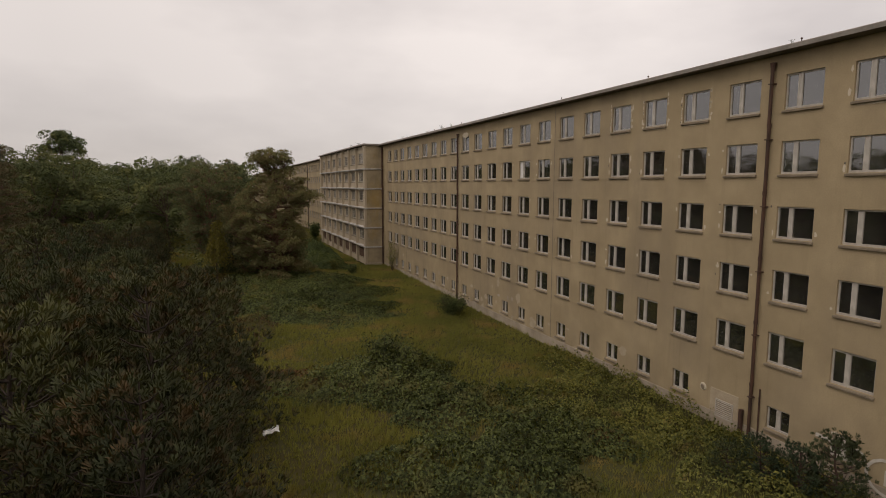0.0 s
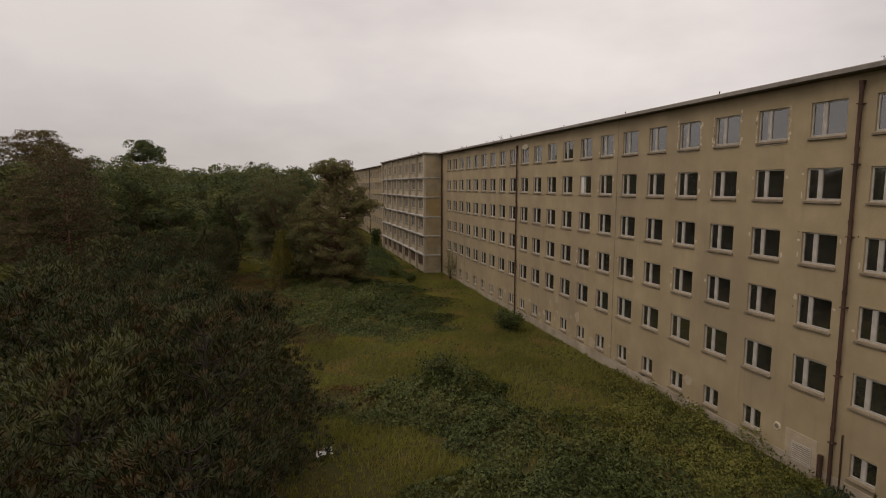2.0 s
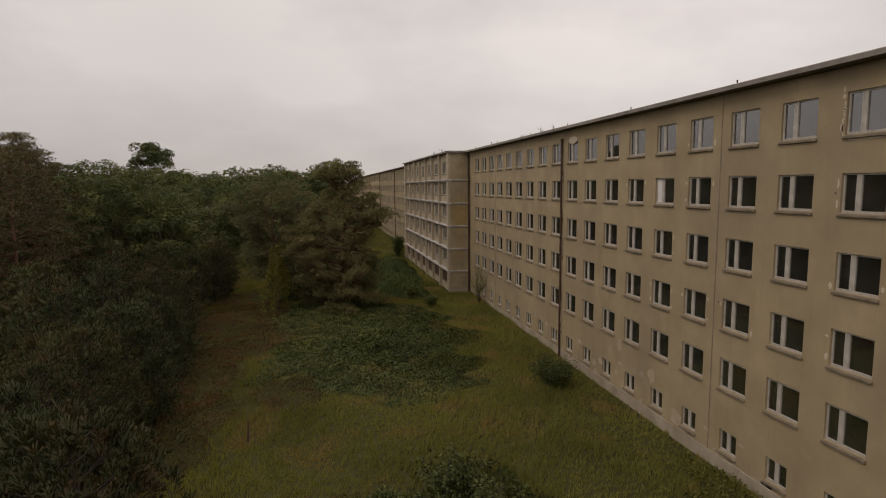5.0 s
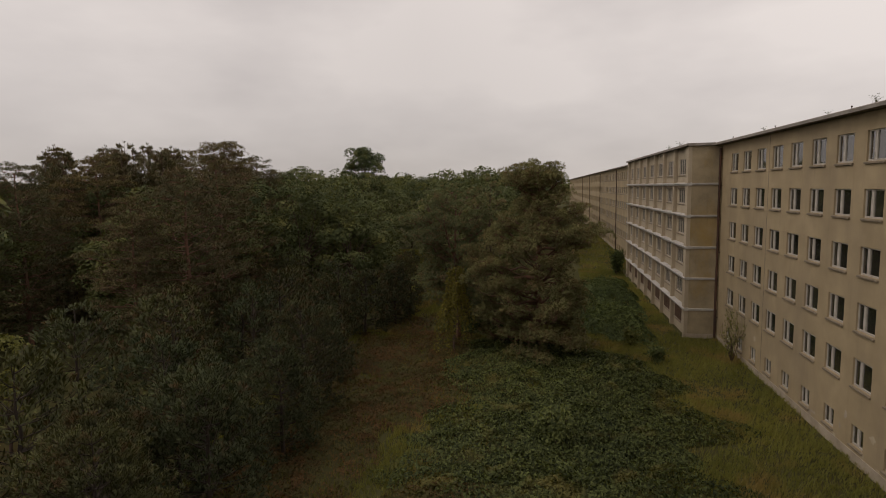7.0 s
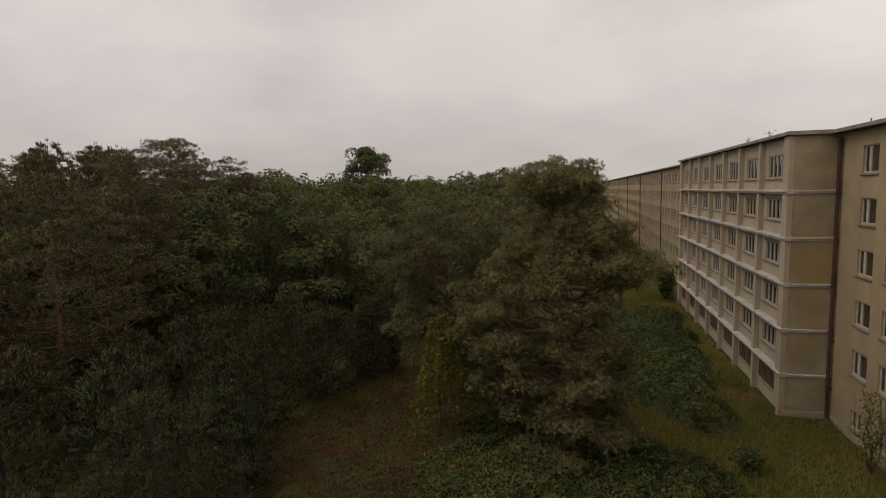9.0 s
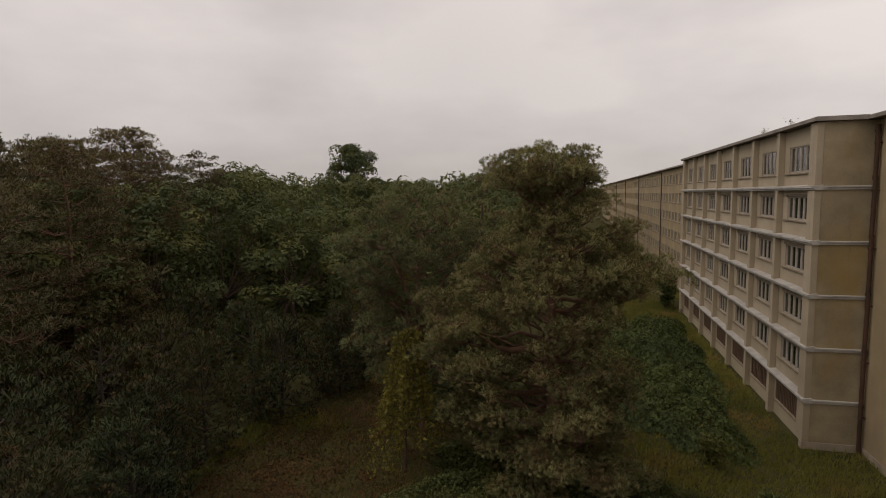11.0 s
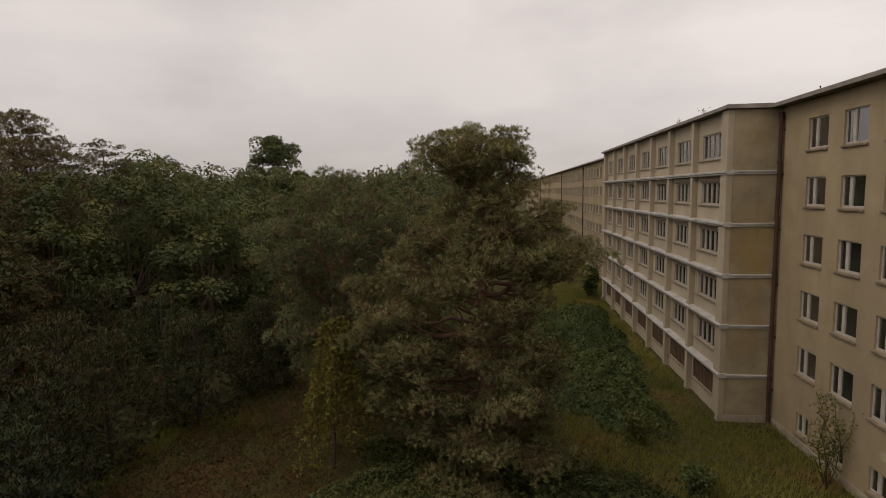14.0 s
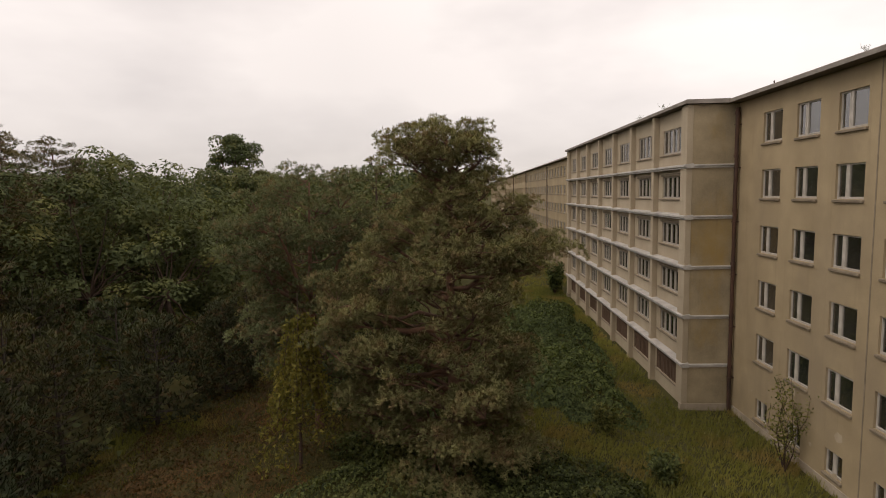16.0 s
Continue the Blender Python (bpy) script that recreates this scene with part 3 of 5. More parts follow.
for ya, yb, za, zb in bay_holes[5]:
    grille = part_of("slatted_window", rail_mesh, bays, (XW + 0.03, ya, zb - 0.35), "brown slatted boarding across a ground-floor window")
    part_of("backing", shade_back, grille, (0.03, 0, -1.0))
    part_of("sill", g_sill, grille, (-0.03, 0.02, za - zb + 0.35))
    n = 17
    for i in range(n):
        s = part_of("slat", slat_mesh, grille, (random.uniform(0.0, 0.02) - 0.02, 0.05 + i * (gw - 0.22) / (n - 1) + random.uniform(-0.03, 0.03), -1.0))
        s.rotation_euler = (random.uniform(-0.03, 0.03), 0, 0)
bm = bmesh.new()
box_into(bm, XW + 0.3, XW + 0.32, BAY_Y0 + 0.4, BAY_Y1 - 0.4, -0.5, EAVE - 0.1)
part("inner_screen", bm, ROOM, bays)


# ---- rain pipes, joints, vents ----
def rain_pipe(y, x, z0, z1, label, r=0.075):
    p = thing("rain_pipe", label, "pipe", (x, y, z0), "rain pipes")
    zz, k = z0, 0
    while zz < z1 - 0.3:
        z2 = min(zz + 2.9, z1)
        bm = tube_into(bmesh.new(), (random.uniform(-0.015, 0.015), 0, zz - z0), (random.uniform(-0.015, 0.015), 0, z2 - z0), r, r, 12)
        tube_into(bm, (0, 0, z2 - z0 - 0.16), (0, 0, z2 - z0), r * 1.25, r * 1.25, 12)
        part("pipe_length", bm, RUST, p)
        bm = bmesh.new()
        box_into(bm, -0.11, -x - 0.002, -0.11, 0.11, z2 - z0 - 0.7, z2 - z0 - 0.66, 0.004)
        part("bracket", bm, RUST, p)
        zz = z2
    bm = tube_into(bmesh.new(), (0, 0, z1 - z0 + 0.002), (0.0, 0, z1 - z0 + 0.2), 0.1, 0.125, 12)
    part("hopper_head", bm, RUST, p, "rusted hopper head")
    return p


rain_pipe(-0.62, -0.16, -0.3, 16.55, "rusty brown iron rain pipe fixed to the plaster front")
rain_pipe(32.55, -0.16, -0.4, 16.3, "dark rusty iron rain pipe fixed to the plaster front")
rain_pipe(58.85, -0.2, -0.2, 16.6, "rust-brown rain pipe in the corner beside the bay", 0.1)
rain_pipe(-33.6, -0.16, -0.3, 16.5, "rusty brown iron rain pipe fixed to the plaster front")
for y in (127.0, 160.0, 193.0, 226.0):
    rain_pipe(y, -0.16, -0.3, 16.6, "dark iron rain pipe on the far front")
for y in (15.92, 48.9, -17.1, 143.0):
    bm = bmesh.new()
    box_into(bm, -0.012, 0.02, y - 0.03, y + 0.03, 0.42, EAVE - 0.02)
    part("joint_cover", bm, SILL, building, "vertical expansion joint strip")

stub = thing("broken_pipe", "broken rusty pipe stub beside the rain pipe", "pipe", (-0.2, -0.2, 0))
part("pipe_stub", tube_into(bmesh.new(), (0, 0, -0.4), (0.05, 0.02, 1.15), 0.1, 0.11, 10), RUST, stub)
cond = thing("conduit", "thin rusty conduit running down the wall", "pipe", (-0.06, -1.0, 0))
part("tube", tube_into(bmesh.new(), (0, 0, -0.3), (0, 0.02, 2.4), 0.035, 0.035, 8), RUST, cond)

vent = thing("wall_vent", "pale louvred vent grille set low in the wall", "vent", (0, 0.35, 0.25))
bm = bmesh.new()
box_into(bm, -0.014, 0.05, -0.25, 1.35, -0.1, 1.35, 0.01)
part("surround", bm, MORTAR, vent, "pale mortar surround")
bm = bmesh.new()
for z in (0, 0.82):
    box_into(bm, -0.05, -0.016, 0, 1.0, z, z + 0.06)
for y in (0, 0.94):
    box_into(bm, -0.049, -0.016, y, y + 0.06, 0.06, 0.82)
part("frame", bm, LOUVRE, vent)
for i in range(8):
    bm = bmesh.new()
    box_into(bm, -0.012, 0.012, 0.06, 0.94, -0.04, 0.04)
    s = part("slat", bm, LOUVRE, vent)
    s.location, s.rotation_euler = (-0.032, 0, 0.11 + i * 0.095), (0, radians(-40), 0)

for y, z in ((2.15, 1.45), (-4.3, 1.6), (-15.3, 1.6)):
    d = thing("vent_cap", "small round pale vent cap on the wall", "vent", (0, y, z), "vent caps")
    bm = bmesh.new()
    bmesh.ops.create_cone(bm, cap_ends=True, segments=20, radius1=0.2, radius2=0.17, depth=0.05, matrix=pose(-0.025, 0, 0, 0, -90, 0))
    part("rim", bm, PATCH, d)
    bm = bmesh.new()
    bmesh.ops.create_cone(bm, cap_ends=True, segments=16, radius1=0.12, radius2=0.1, depth=0.03, matrix=pose(-0.066, 0, 0, 0, -90, 0))
    part("cap", bm, SILL, d)

# patches of bare filler where fittings were torn off beside the windows
rp = random.Random(4)


def blob(y, z, ry, rz, x=-0.005, n=9):
    bm = bmesh.new()
    ring = []
    for i in range(n):
        a = i * math.tau / n
        k = rp.uniform(0.6, 1.15)
        ring.append(bm.verts.new((x, y + ry * k * math.cos(a), z + rz * k * math.sin(a))))
    fc = bm.faces.new(ring)
    if fc.normal.x > 0:
        fc.normal_flip()
    bmesh.ops.extrude_face_region(bm, geom=[fc])
    for v_ in ring:
        v_.co.x = 0.01
    bmesh.ops.recalc_face_normals(bm, faces=bm.faces)
    return bm


for c in range(-4, 9):
    for row in (0, 1, 2, 3):
        y0, y1, z0, z1 = opening(c, row)
        if rp.random() < (0.85 if c < 4 else 0.35):
            for y in (y0 - 0.14, y1 + 0.14):
                for z in (z0 + 0.25, z1 - 0.3):
                    if rp.random() < 0.6:
                        part("filler_patch", blob(y + rp.uniform(-0.03, 0.03), z + rp.uniform(-0.1, 0.1), rp.uniform(0.04, 0.09), rp.uniform(0.06, 0.2)), PATCH, building)
            if row == 0 and -2 < c < 4:
                for y in (y0 - 0.09, y1 + 0.09):
                    z = z0 - 0.05
                    while z < z1 + 0.05:
                        tall_ = rp.uniform(0.06, 0.17)
                        if rp.random() < 0.8:
                            part("filler_patch", blob(y + rp.uniform(-0.035, 0.035), z + tall_, rp.uniform(0.03, 0.075), tall_, n=8), PATCH, building)
                        # dark blobs on the plaster colour in the shade of small holes, uncut
                        if rp.random() < 0.35:
                            part("hole_shade", blob(y + rp.uniform(-0.05, 0.05), z + tall_, rp.uniform(0.02, 0.04), rp.uniform(0.03, 0.06), x=-0.009, n=7), SHADE_BROWN, building)
                        z += tall_ * 2.1
            elif rp.random() < 0.5:
                # single dark blob, again the shade of a hole as colour
                part("hole_shade", blob(y1 + rp.uniform(0.08, 0.3), rp.uniform(z0, z1), 0.04, 0.05, x=-0.009, n=7), SHADE_BROWN, building)
            if row == 0 and c < 4:
                part("filler_patch", blob((y0 + y1) / 2, z0 - 0.15, 0.8, 0.05, n=14), PATCH, building)
for y, z, ry, rz in ((18.4, 0.95, 0.5, 0.5), (23.4, 0.4, 0.5, 0.35), (27.0, 0.3, 0.35, 0.5), (24.1, 3.2, 0.25, 0.5), (33.7, 0.5, 0.3, 0.3), (50.3, 0.6, 0.3, 0.35), (20.7, 2.4, 0.4, 0.5), (8.2, 1.6, 0.4, 0.3), (56.8, 2.0, 0.05, 0.08), (53.2, 3.3, 0.1, 0.25)):
    part("filler_patch", blob(y, z, ry, rz, n=13), MORTAR, building)
for _ in range(46):
    y, z = rp.uniform(12, 57), 0.45 + 2.2 * rp.random() ** 2.2
    if any(abs(y - c * PITCH - 0.9) < 0.75 and z < 2.0 for c in cols_near):
        z = rp.uniform(0.45, 0.6)
    part("filler_patch", blob(y, z, rp.uniform(0.08, 0.4), rp.uniform(0.06, 0.25), x=-0.004, n=11), rp.choice((MORTAR, PLINTH)), building)
bm = bmesh.new()
bmesh.ops.create_cone(bm, cap_ends=True, segments=18, radius1=0.55, radius2=0.55, depth=0.03, matrix=pose(-0.016, 31.0, 16.28, 0, 90, 0) @ Matrix.Diagonal((0.45, 1.25, 1, 1)))
part("lintel_repair", bm, PATCH, building, "white patch over a top-floor window")

# faded spray-painted shapes on the plinth
spray = thing("spray_painting", "faded whitish spray-painted loops and bars on the wall", "graffiti", (0, -6.5, 0.9))


def arc_strip(yc, zc, ry, rz, a0, a1, width, x=-0.036):
    bm = bmesh.new()
    last = None
    for i in range(17):
        a = a0 + (a1 - a0) * i / 16
        p0 = bm.verts.new((x, yc + (ry - width) * math.cos(a), zc + (rz - width) * math.sin(a)))
        p1 = bm.verts.new((x, yc + ry * math.cos(a), zc + rz * math.sin(a)))
        if last:
            bm.faces.new((last[0], last[1], p1, p0))
        last = (p0, p1)
    return bm


for args in ((0.2, -0.1, 0.85, 0.75, 0.0, math.tau, 0.12), (-1.8, -0.1, 0.7, 0.6, 0.6, 5.2, 0.14), (1.7, 0.3, 0.7, 0.35, 2.0, 6.0, 0.1), (-3.4, 0.0, 0.8, 0.55, -1.0, 3.6, 0.13)):
    part("painted_loop", arc_strip(*args), GREYPAINT, spray)
for y, z, w, h in ((0.2, -0.1, 0.35, 0.6), (2.5, 0.5, 0.9, 0.16), (-1.2, -0.45, 0.7, 0.14)):
    bm = bmesh.new()
    box_into(bm, -0.037, -0.033, y - w / 2, y + w / 2, z - h / 2, z + h / 2)
    part("painted_bar", bm, GREYPAINT, spray)

# lightning rods on the eave
rod_bm = tube_into(bmesh.new(), (0, 0, 0), (0, 0, 0.1), 0.03, 0.02, 6)
bmesh.ops.create_icosphere(rod_bm, subdivisions=1, radius=0.045, matrix=Matrix.Translation((0, 0, 0.12)))
rod_mesh = mesh_of("lightning_rod", rod_bm, RUST)
for y in (-10.0, -2.0, 6.5, 14.6, 22.8, 31.0, 38.0, 47.0, 55.0):
    rod = tagged(new("lightning_rod", rod_mesh), "short dark lightning rod on the eave", "rod", "lightning rods")
    rod.location = (-0.45, y, EAVE + 0.235)


# ---- plants ----
def unit(a):
    return a / np.maximum(np.linalg.norm(a, axis=1, keepdims=True), 1e-9)


def shoots(points, dirs, size, needles, rng, width=0.1, wide=1.25):
    """Pine shoots: egg-shaped brushes of slim needles standing on their points, one piece each. wide: half the opening angle."""
    n = len(points)
    axis = unit(dirs)
    a = unit(np.cross(axis, rng.normal(size=(n, 3))))
    b = np.cross(axis, a)
    k = np.arange(needles)
    lean = wide * np.sqrt((k + 0.5) / needles)[None] + rng.normal(size=(n, needles)) * 0.1
    turn = k[None] * 2.399 + rng.uniform(0, math.tau, (n, 1)) + rng.normal(size=(n, needles)) * 0.25
    out = np.cos(turn)[..., None] * a[:, None] + np.sin(turn)[..., None] * b[:, None]
    d = np.cos(lean)[..., None] * axis[:, None] + np.sin(lean)[..., None] * out
    ln = (np.broadcast_to(size, n) * rng.uniform(0.65, 1.3, n))[:, None] * (0.42 + 0.58 * np.cos(lean)) * rng.uniform(0.85, 1.15, (n, needles))
    side = unit(np.cross(d.reshape(-1, 3), rng.normal(size=(n * needles, 3)))).reshape(n, needles, 3) * (np.broadcast_to(size, n) * width)[:, None, None]
    v, own = np.empty((n, 1 + 2 * needles, 3)), np.empty((n, 1 + 2 * needles, 3))
    v[:, 0] = points
    v[:, 1::2] = points[:, None] + d * ln[..., None] - side * 0.4
    v[:, 2::2] = points[:, None] + d * ln[..., None] * 0.72 + side
    own[:, 0] = 0.5 * axis + np.array([0, 0, 0.2])
    own[:, 1::2] = own[:, 2::2] = out * np.sin(lean)[..., None] * 0.8 + axis[:, None] * 0.55 + np.array([0, 0, 0.25])
    base = np.arange(n)[:, None] * (1 + 2 * needles)
    f = np.stack([np.broadcast_to(base, (n, needles)), base + 1 + 2 * k[None], base + 2 + 2 * k[None]], 2).reshape(-1, 3)
    return np.column_stack([v.reshape(-1, 3), unit(own.reshape(-1, 3))]), f


def leaves(points, normals, size, rng, long=1.35, tilt=0.55):
    """Leaves: one pointed blade each, lying roughly square to its normal."""
    n = len(points)
    nn = unit(normals + tilt * rng.normal(size=(n, 3)))
    u = unit(np.cross(nn, rng.normal(size=(n, 3))))
    w = np.cross(nn, u)
    s = (np.broadcast_to(size, n) * rng.uniform(0.6, 1.25, n))[:, None]
    v = np.stack([points - u * s * 0.45 * long + w * s * 0.42, points + u * s * 0.55 * long + nn * s * 0.12, points - u * s * 0.45 * long - w * s * 0.42], 1).reshape(-1, 3)
    own = np.repeat(unit(unit(normals) + 0.3 * nn), 3, 0)
    return np.column_stack([v, own]), np.arange(n * 3).reshape(-1, 3)


def limb_mesh(name, limbs, material):
    """limbs: list of (points (k, 3), radii (k)). Tapered tubes, joined into one mesh."""
    vs, fs, at = [], [], 0
    for pts, rad in limbs:
        sides = 8 if rad[0] > 0.15 else 5 if rad[0] > 0.045 else 3
        ang = np.arange(sides) * math.tau / sides
        pts = np.asarray(pts, float)
        tan = unit(np.gradient(pts, axis=0))
        ref = np.where(np.abs(tan[:, 2:3]) > 0.9, np.array([[1.0, 0, 0]]), np.array([[0, 0, 1.0]]))
        a = unit(np.cross(tan, ref))
        b = np.cross(tan, a)
        ring = pts[:, None] + np.asarray(rad)[:, None, None] * (np.cos(ang)[None, :, None] * a[:, None] + np.sin(ang)[None, :, None] * b[:, None])
        k = len(pts)
        vs.append(ring.reshape(-1, 3))
        for i in range(k - 1):
            for j in range(sides):
                j2 = (j + 1) % sides
                fs.append((at + i * sides + j, at + i * sides + j2, at + (i + 1) * sides + j2, at + (i + 1) * sides + j))
        at += k * sides
    me = mesh_np(name, np.concatenate(vs), np.array(fs), material)
    me.polygons.foreach_set("use_smooth", np.ones(len(me.polygons), bool))
    return me


def curve_pts(a, b, k, rng, wobble, sag=0.0):
    t = np.linspace(0, 1, k)[:, None]
    p = np.asarray(a) * (1 - t) + np.asarray(b) * t
    p[1:-1] += rng.normal(size=(k - 2, 3)) * wobble
    p[:, 2] += sag * 4 * (t[:, 0] * (1 - t[:, 0]))
    return p


def pad_into(pts, dirs, limbs, centre, root, rad, lumps, dense, flat, rng):
    """One cushion of foliage at a limb's end: a few domes of shoots side by side, bare and twiggy below."""
    for j in range(lumps):
        az = j * 2.399 + rng.uniform(0, 1.2)
        off = rad * (0.0 if j == 0 else rng.uniform(0.5, 1.0))
        lr = rad * rng.uniform(0.42, 0.66)
        lump = centre + np.array([math.cos(az) * off, math.sin(az) * off, rad * flat * rng.uniform(-0.35, 0.45) * (1.0 if j else 0.6)])
        limbs.append((np.stack([root, (root + lump) / 2 + rng.normal(size=3) * 0.05, lump]), np.array([0.032, 0.02, 0.01])))
        m = max(5, int(dense * lr * lr * rng.uniform(0.8, 1.2)))
        n = unit(rng.normal(size=(m, 3)))
        n[:, 2] = np.where(n[:, 2] < -0.4 * flat, -n[:, 2], n[:, 2])
        pts.append(lump + n * rng.uniform(0.7, 1.05, m)[:, None] * lr * np.array([1.15, 1.15, 0.3 + 0.7 * flat]))
        dirs.append(n * np.array([0.9, 0.9, 0.6]) + np.array([0, 0, 0.6]))


def old_pine(seed, height, bounds, pads, shoot, dense, needles, trunk_r, low=0.15, lumps=5, size=1.0, bend=0.05, inner=0.5, flat=0.6, arms=(), rise=0.35):
    """An old Scots pine: bent trunk, crooked limbs out to cushions of needle shoots, with gaps between.
    bounds(h, az): how far the crown reaches at that share of the height. arms: (start height, azimuth, length, climb, radius)."""
    rng = np.random.default_rng(seed)
    k = 10
    tz = np.linspace(0, height * 0.95, k)
    tx, ty = (np.cumsum(rng.normal(size=k) * bend * height / 14) for _ in range(2))
    tx, ty = tx - tx[0], ty - ty[0]
    tx, ty = tx - tx[-1] * tz / tz[-1], ty - ty[-1] * tz / tz[-1]
    limbs = [(np.stack([tx, ty, tz], 1), trunk_r * (1 - 0.86 * tz / tz[-1]))]
    pts, dirs = [], []

    def at_trunk(z):
        return np.array([np.interp(z, tz, tx), np.interp(z, tz, ty), z])

    for z0, az, length, up, r0 in arms:
        a = at_trunk(z0)
        line = curve_pts(a, a + np.array([math.cos(az) * length, math.sin(az) * length, up]), 7, rng, 0.09 * length ** 0.5, -0.05 * length)
        limbs.append((line, np.linspace(r0, 0.05, 7)))
        for s_ in (6, 5, 4):
            pad_into(pts, dirs, limbs, line[s_] + rng.normal(size=3) * 0.3 + np.array([0, 0, 0.25]), line[s_], size * rng.uniform(0.75, 1.1), lumps, dense, flat, rng)
    for i in range(pads):
        h = min(1.0, low + (1 - low) * (i + rng.uniform(0, 1)) / pads)
        az = i * 2.399 + rng.uniform(-0.4, 0.4)
        reach = bounds(h, az)
        rad = size * rng.uniform(0.6, 1.1) * min(1.0, 0.45 + reach / 5)
        r = max(0.0, reach * rng.uniform(inner, 1.0) ** 0.7 - rad * 0.55)
        c = np.array([math.cos(az) * r, math.sin(az) * r, h * height - rad * flat * 0.6])
        a = at_trunk(np.clip(c[2] - r * rng.uniform(0.0, rise * 1.5) - 0.35, 0.08 * height, 0.93 * height))
        c[:2] += a[:2]
        line = curve_pts(a, c, 6, rng, 0.07 * r ** 0.8, -0.05 * r)
        limbs.append((line, np.linspace(trunk_r * (0.1 + 0.26 * (1 - h)) * min(1, r / 4 + 0.25), 0.026, 6)))
        pad_into(pts, dirs, limbs, c, line[4], rad, lumps, dense, flat, rng)
        if r > 2.6 and rng.uniform() < 0.6:
            pad_into(pts, dirs, limbs, line[3] + np.array([0, 0, 0.2]), line[2], rad * 0.6, max(2, lumps - 2), dense, flat, rng)
    v, f = shoots(np.concatenate(pts), np.concatenate(dirs), shoot, needles, rng, 0.12 if needles > 8 else 0.17)
    return limbs, v, f


def young_pine(seed, height, width, whorls, size, per, needles, point=1.7):
    """A bushy young pine: whorls of rising boughs down to the ground, each with bunches of upright shoots along it."""
    rng = np.random.default_rng(seed)
    tz = np.linspace(0, height, 7)
    trunk = np.stack([np.cumsum(rng.normal(size=7) * 0.05), np.cumsum(rng.normal(size=7) * 0.05), tz], 1)
    limbs = [(trunk, np.linspace(0.03 * height ** 0.7 + 0.02, 0.015, 7))]
    pts, dirs = [trunk[-1:]], [np.array([[0, 0, 1.0]])]
    lean = rng.uniform(0, math.tau)
    for i in range(whorls):
        h = 0.04 + 0.95 * i / whorls
        env = width * (0.6 + 0.4 * min(1, h / 0.25)) * (1 - h ** point) ** 0.75 + 0.12
        for j in range(int(5 + 3.4 * env)):
            az = rng.uniform(0, math.tau)
            length = env * rng.uniform(0.72, 1.1) * (1 + 0.14 * math.cos(az - lean) + 0.12 * math.sin(2 * az + 3 * h))
            rise = 0.15 + 0.7 * h + rng.uniform(-0.12, 0.15)
            a = np.array([np.interp(h * height, tz, trunk[:, 0]), np.interp(h * height, tz, trunk[:, 1]), h * height])
            out = np.array([math.cos(az), math.sin(az), 0.0])
            t = np.linspace(0, 1, 4)[:, None]
            line = a + out * length * t + np.array([0, 0, 1.0]) * length * rise * t ** 1.6
            if j % 2 == 0:
                limbs.append((line, np.linspace(0.026, 0.01, 4)))
            for s in ([1.0, 0.78] if length > 0.8 else [1.0]):
                m = max(2, int(per * rng.uniform(0.6, 1.35) * (1.0 if s == 1 else 0.4)))
                c = a + out * length * s + np.array([0, 0, 1.0]) * length * rise * s ** 1.6
                o = rng.normal(size=(m, 3)) * np.array([1, 1, 0.6]) * (0.1 + 0.045 * length)
                pts.append(c + o)
                dirs.append(out * 0.35 + np.array([0, 0, 0.9]) + o * 1.1 + rng.normal(size=(m, 3)) * 0.12)
    pts, dirs = np.concatenate(pts), np.concatenate(dirs)
    pts[:, 2] = np.maximum(pts[:, 2], 0.1)
    v, f = shoots(pts, dirs, size, needles, rng, 0.12 if needles > 8 else 0.16, 0.8)
    return limbs, v, f


def broad_tree(seed, height, width, clumps, per, leaf, low=0.3, trunk_r=0.22, crown=(1.0, 1.0), rag=0.25):
    """A broad-leaved tree: forked trunk, limbs out to uneven clumps of leaves."""
    rng = np.random.default_rng(seed)
    fork = height * rng.uniform(0.3, 0.42)
    limbs = [(curve_pts((0, 0, 0), (rng.normal() * 0.3, rng.normal() * 0.3, fork), 5, rng, 0.06), np.linspace(trunk_r, trunk_r * 0.7, 5))]
    top = limbs[0][0][-1]
    pts, nor = [], []
    zc = height * (1 + low) / 2
    for i in range(clumps):
        q = unit(rng.normal(size=(1, 3)))[0]
        r = rng.uniform(0.55, 1.0) ** 0.5
        half = height * (1 - low) / 2
        taper = 1.0 if q[2] < 0 else crown[0]
        c = np.array([q[0] * width * r * taper, q[1] * width * r * taper, zc + q[2] * half * r * 0.88]) + rng.normal(size=3) * rag
        if i % 3 == 0:
            limbs.append((curve_pts(top, c, 5, rng, 0.18), np.linspace(trunk_r * 0.42, 0.02, 5)))
        rad = width * rng.uniform(0.2, 0.38)
        m = int(per * rng.uniform(0.7, 1.3))
        n = unit(rng.normal(size=(m, 3)))
        n[:, 2] = np.where(n[:, 2] < -0.35, -n[:, 2], n[:, 2])
        pts.append(c + n * rng.uniform(0.78, 1.04, m)[:, None] * rad * np.array([1, 1, 0.85]))
        nor.append(n + np.array([0, 0, 0.6]))
    v, f = leaves(np.concatenate(pts), np.concatenate(nor), leaf, rng)
    return limbs, v, f


def plant(name, made, at, label, category, leaf_mat, wood=None, group="", crown_name="crown", turn=0.0, scale=1.0):
    limbs, v, f = made
    ob = thing(name, label, category, at, group)
    ob.rotation_euler, ob.scale = (0, 0, turn), (scale,) * 3
    part_of("trunk", limb_mesh("trunk", limbs, wood or BARK), ob)
    part_of(crown_name, mesh_np(crown_name, v, f, leaf_mat), ob)
    return ob


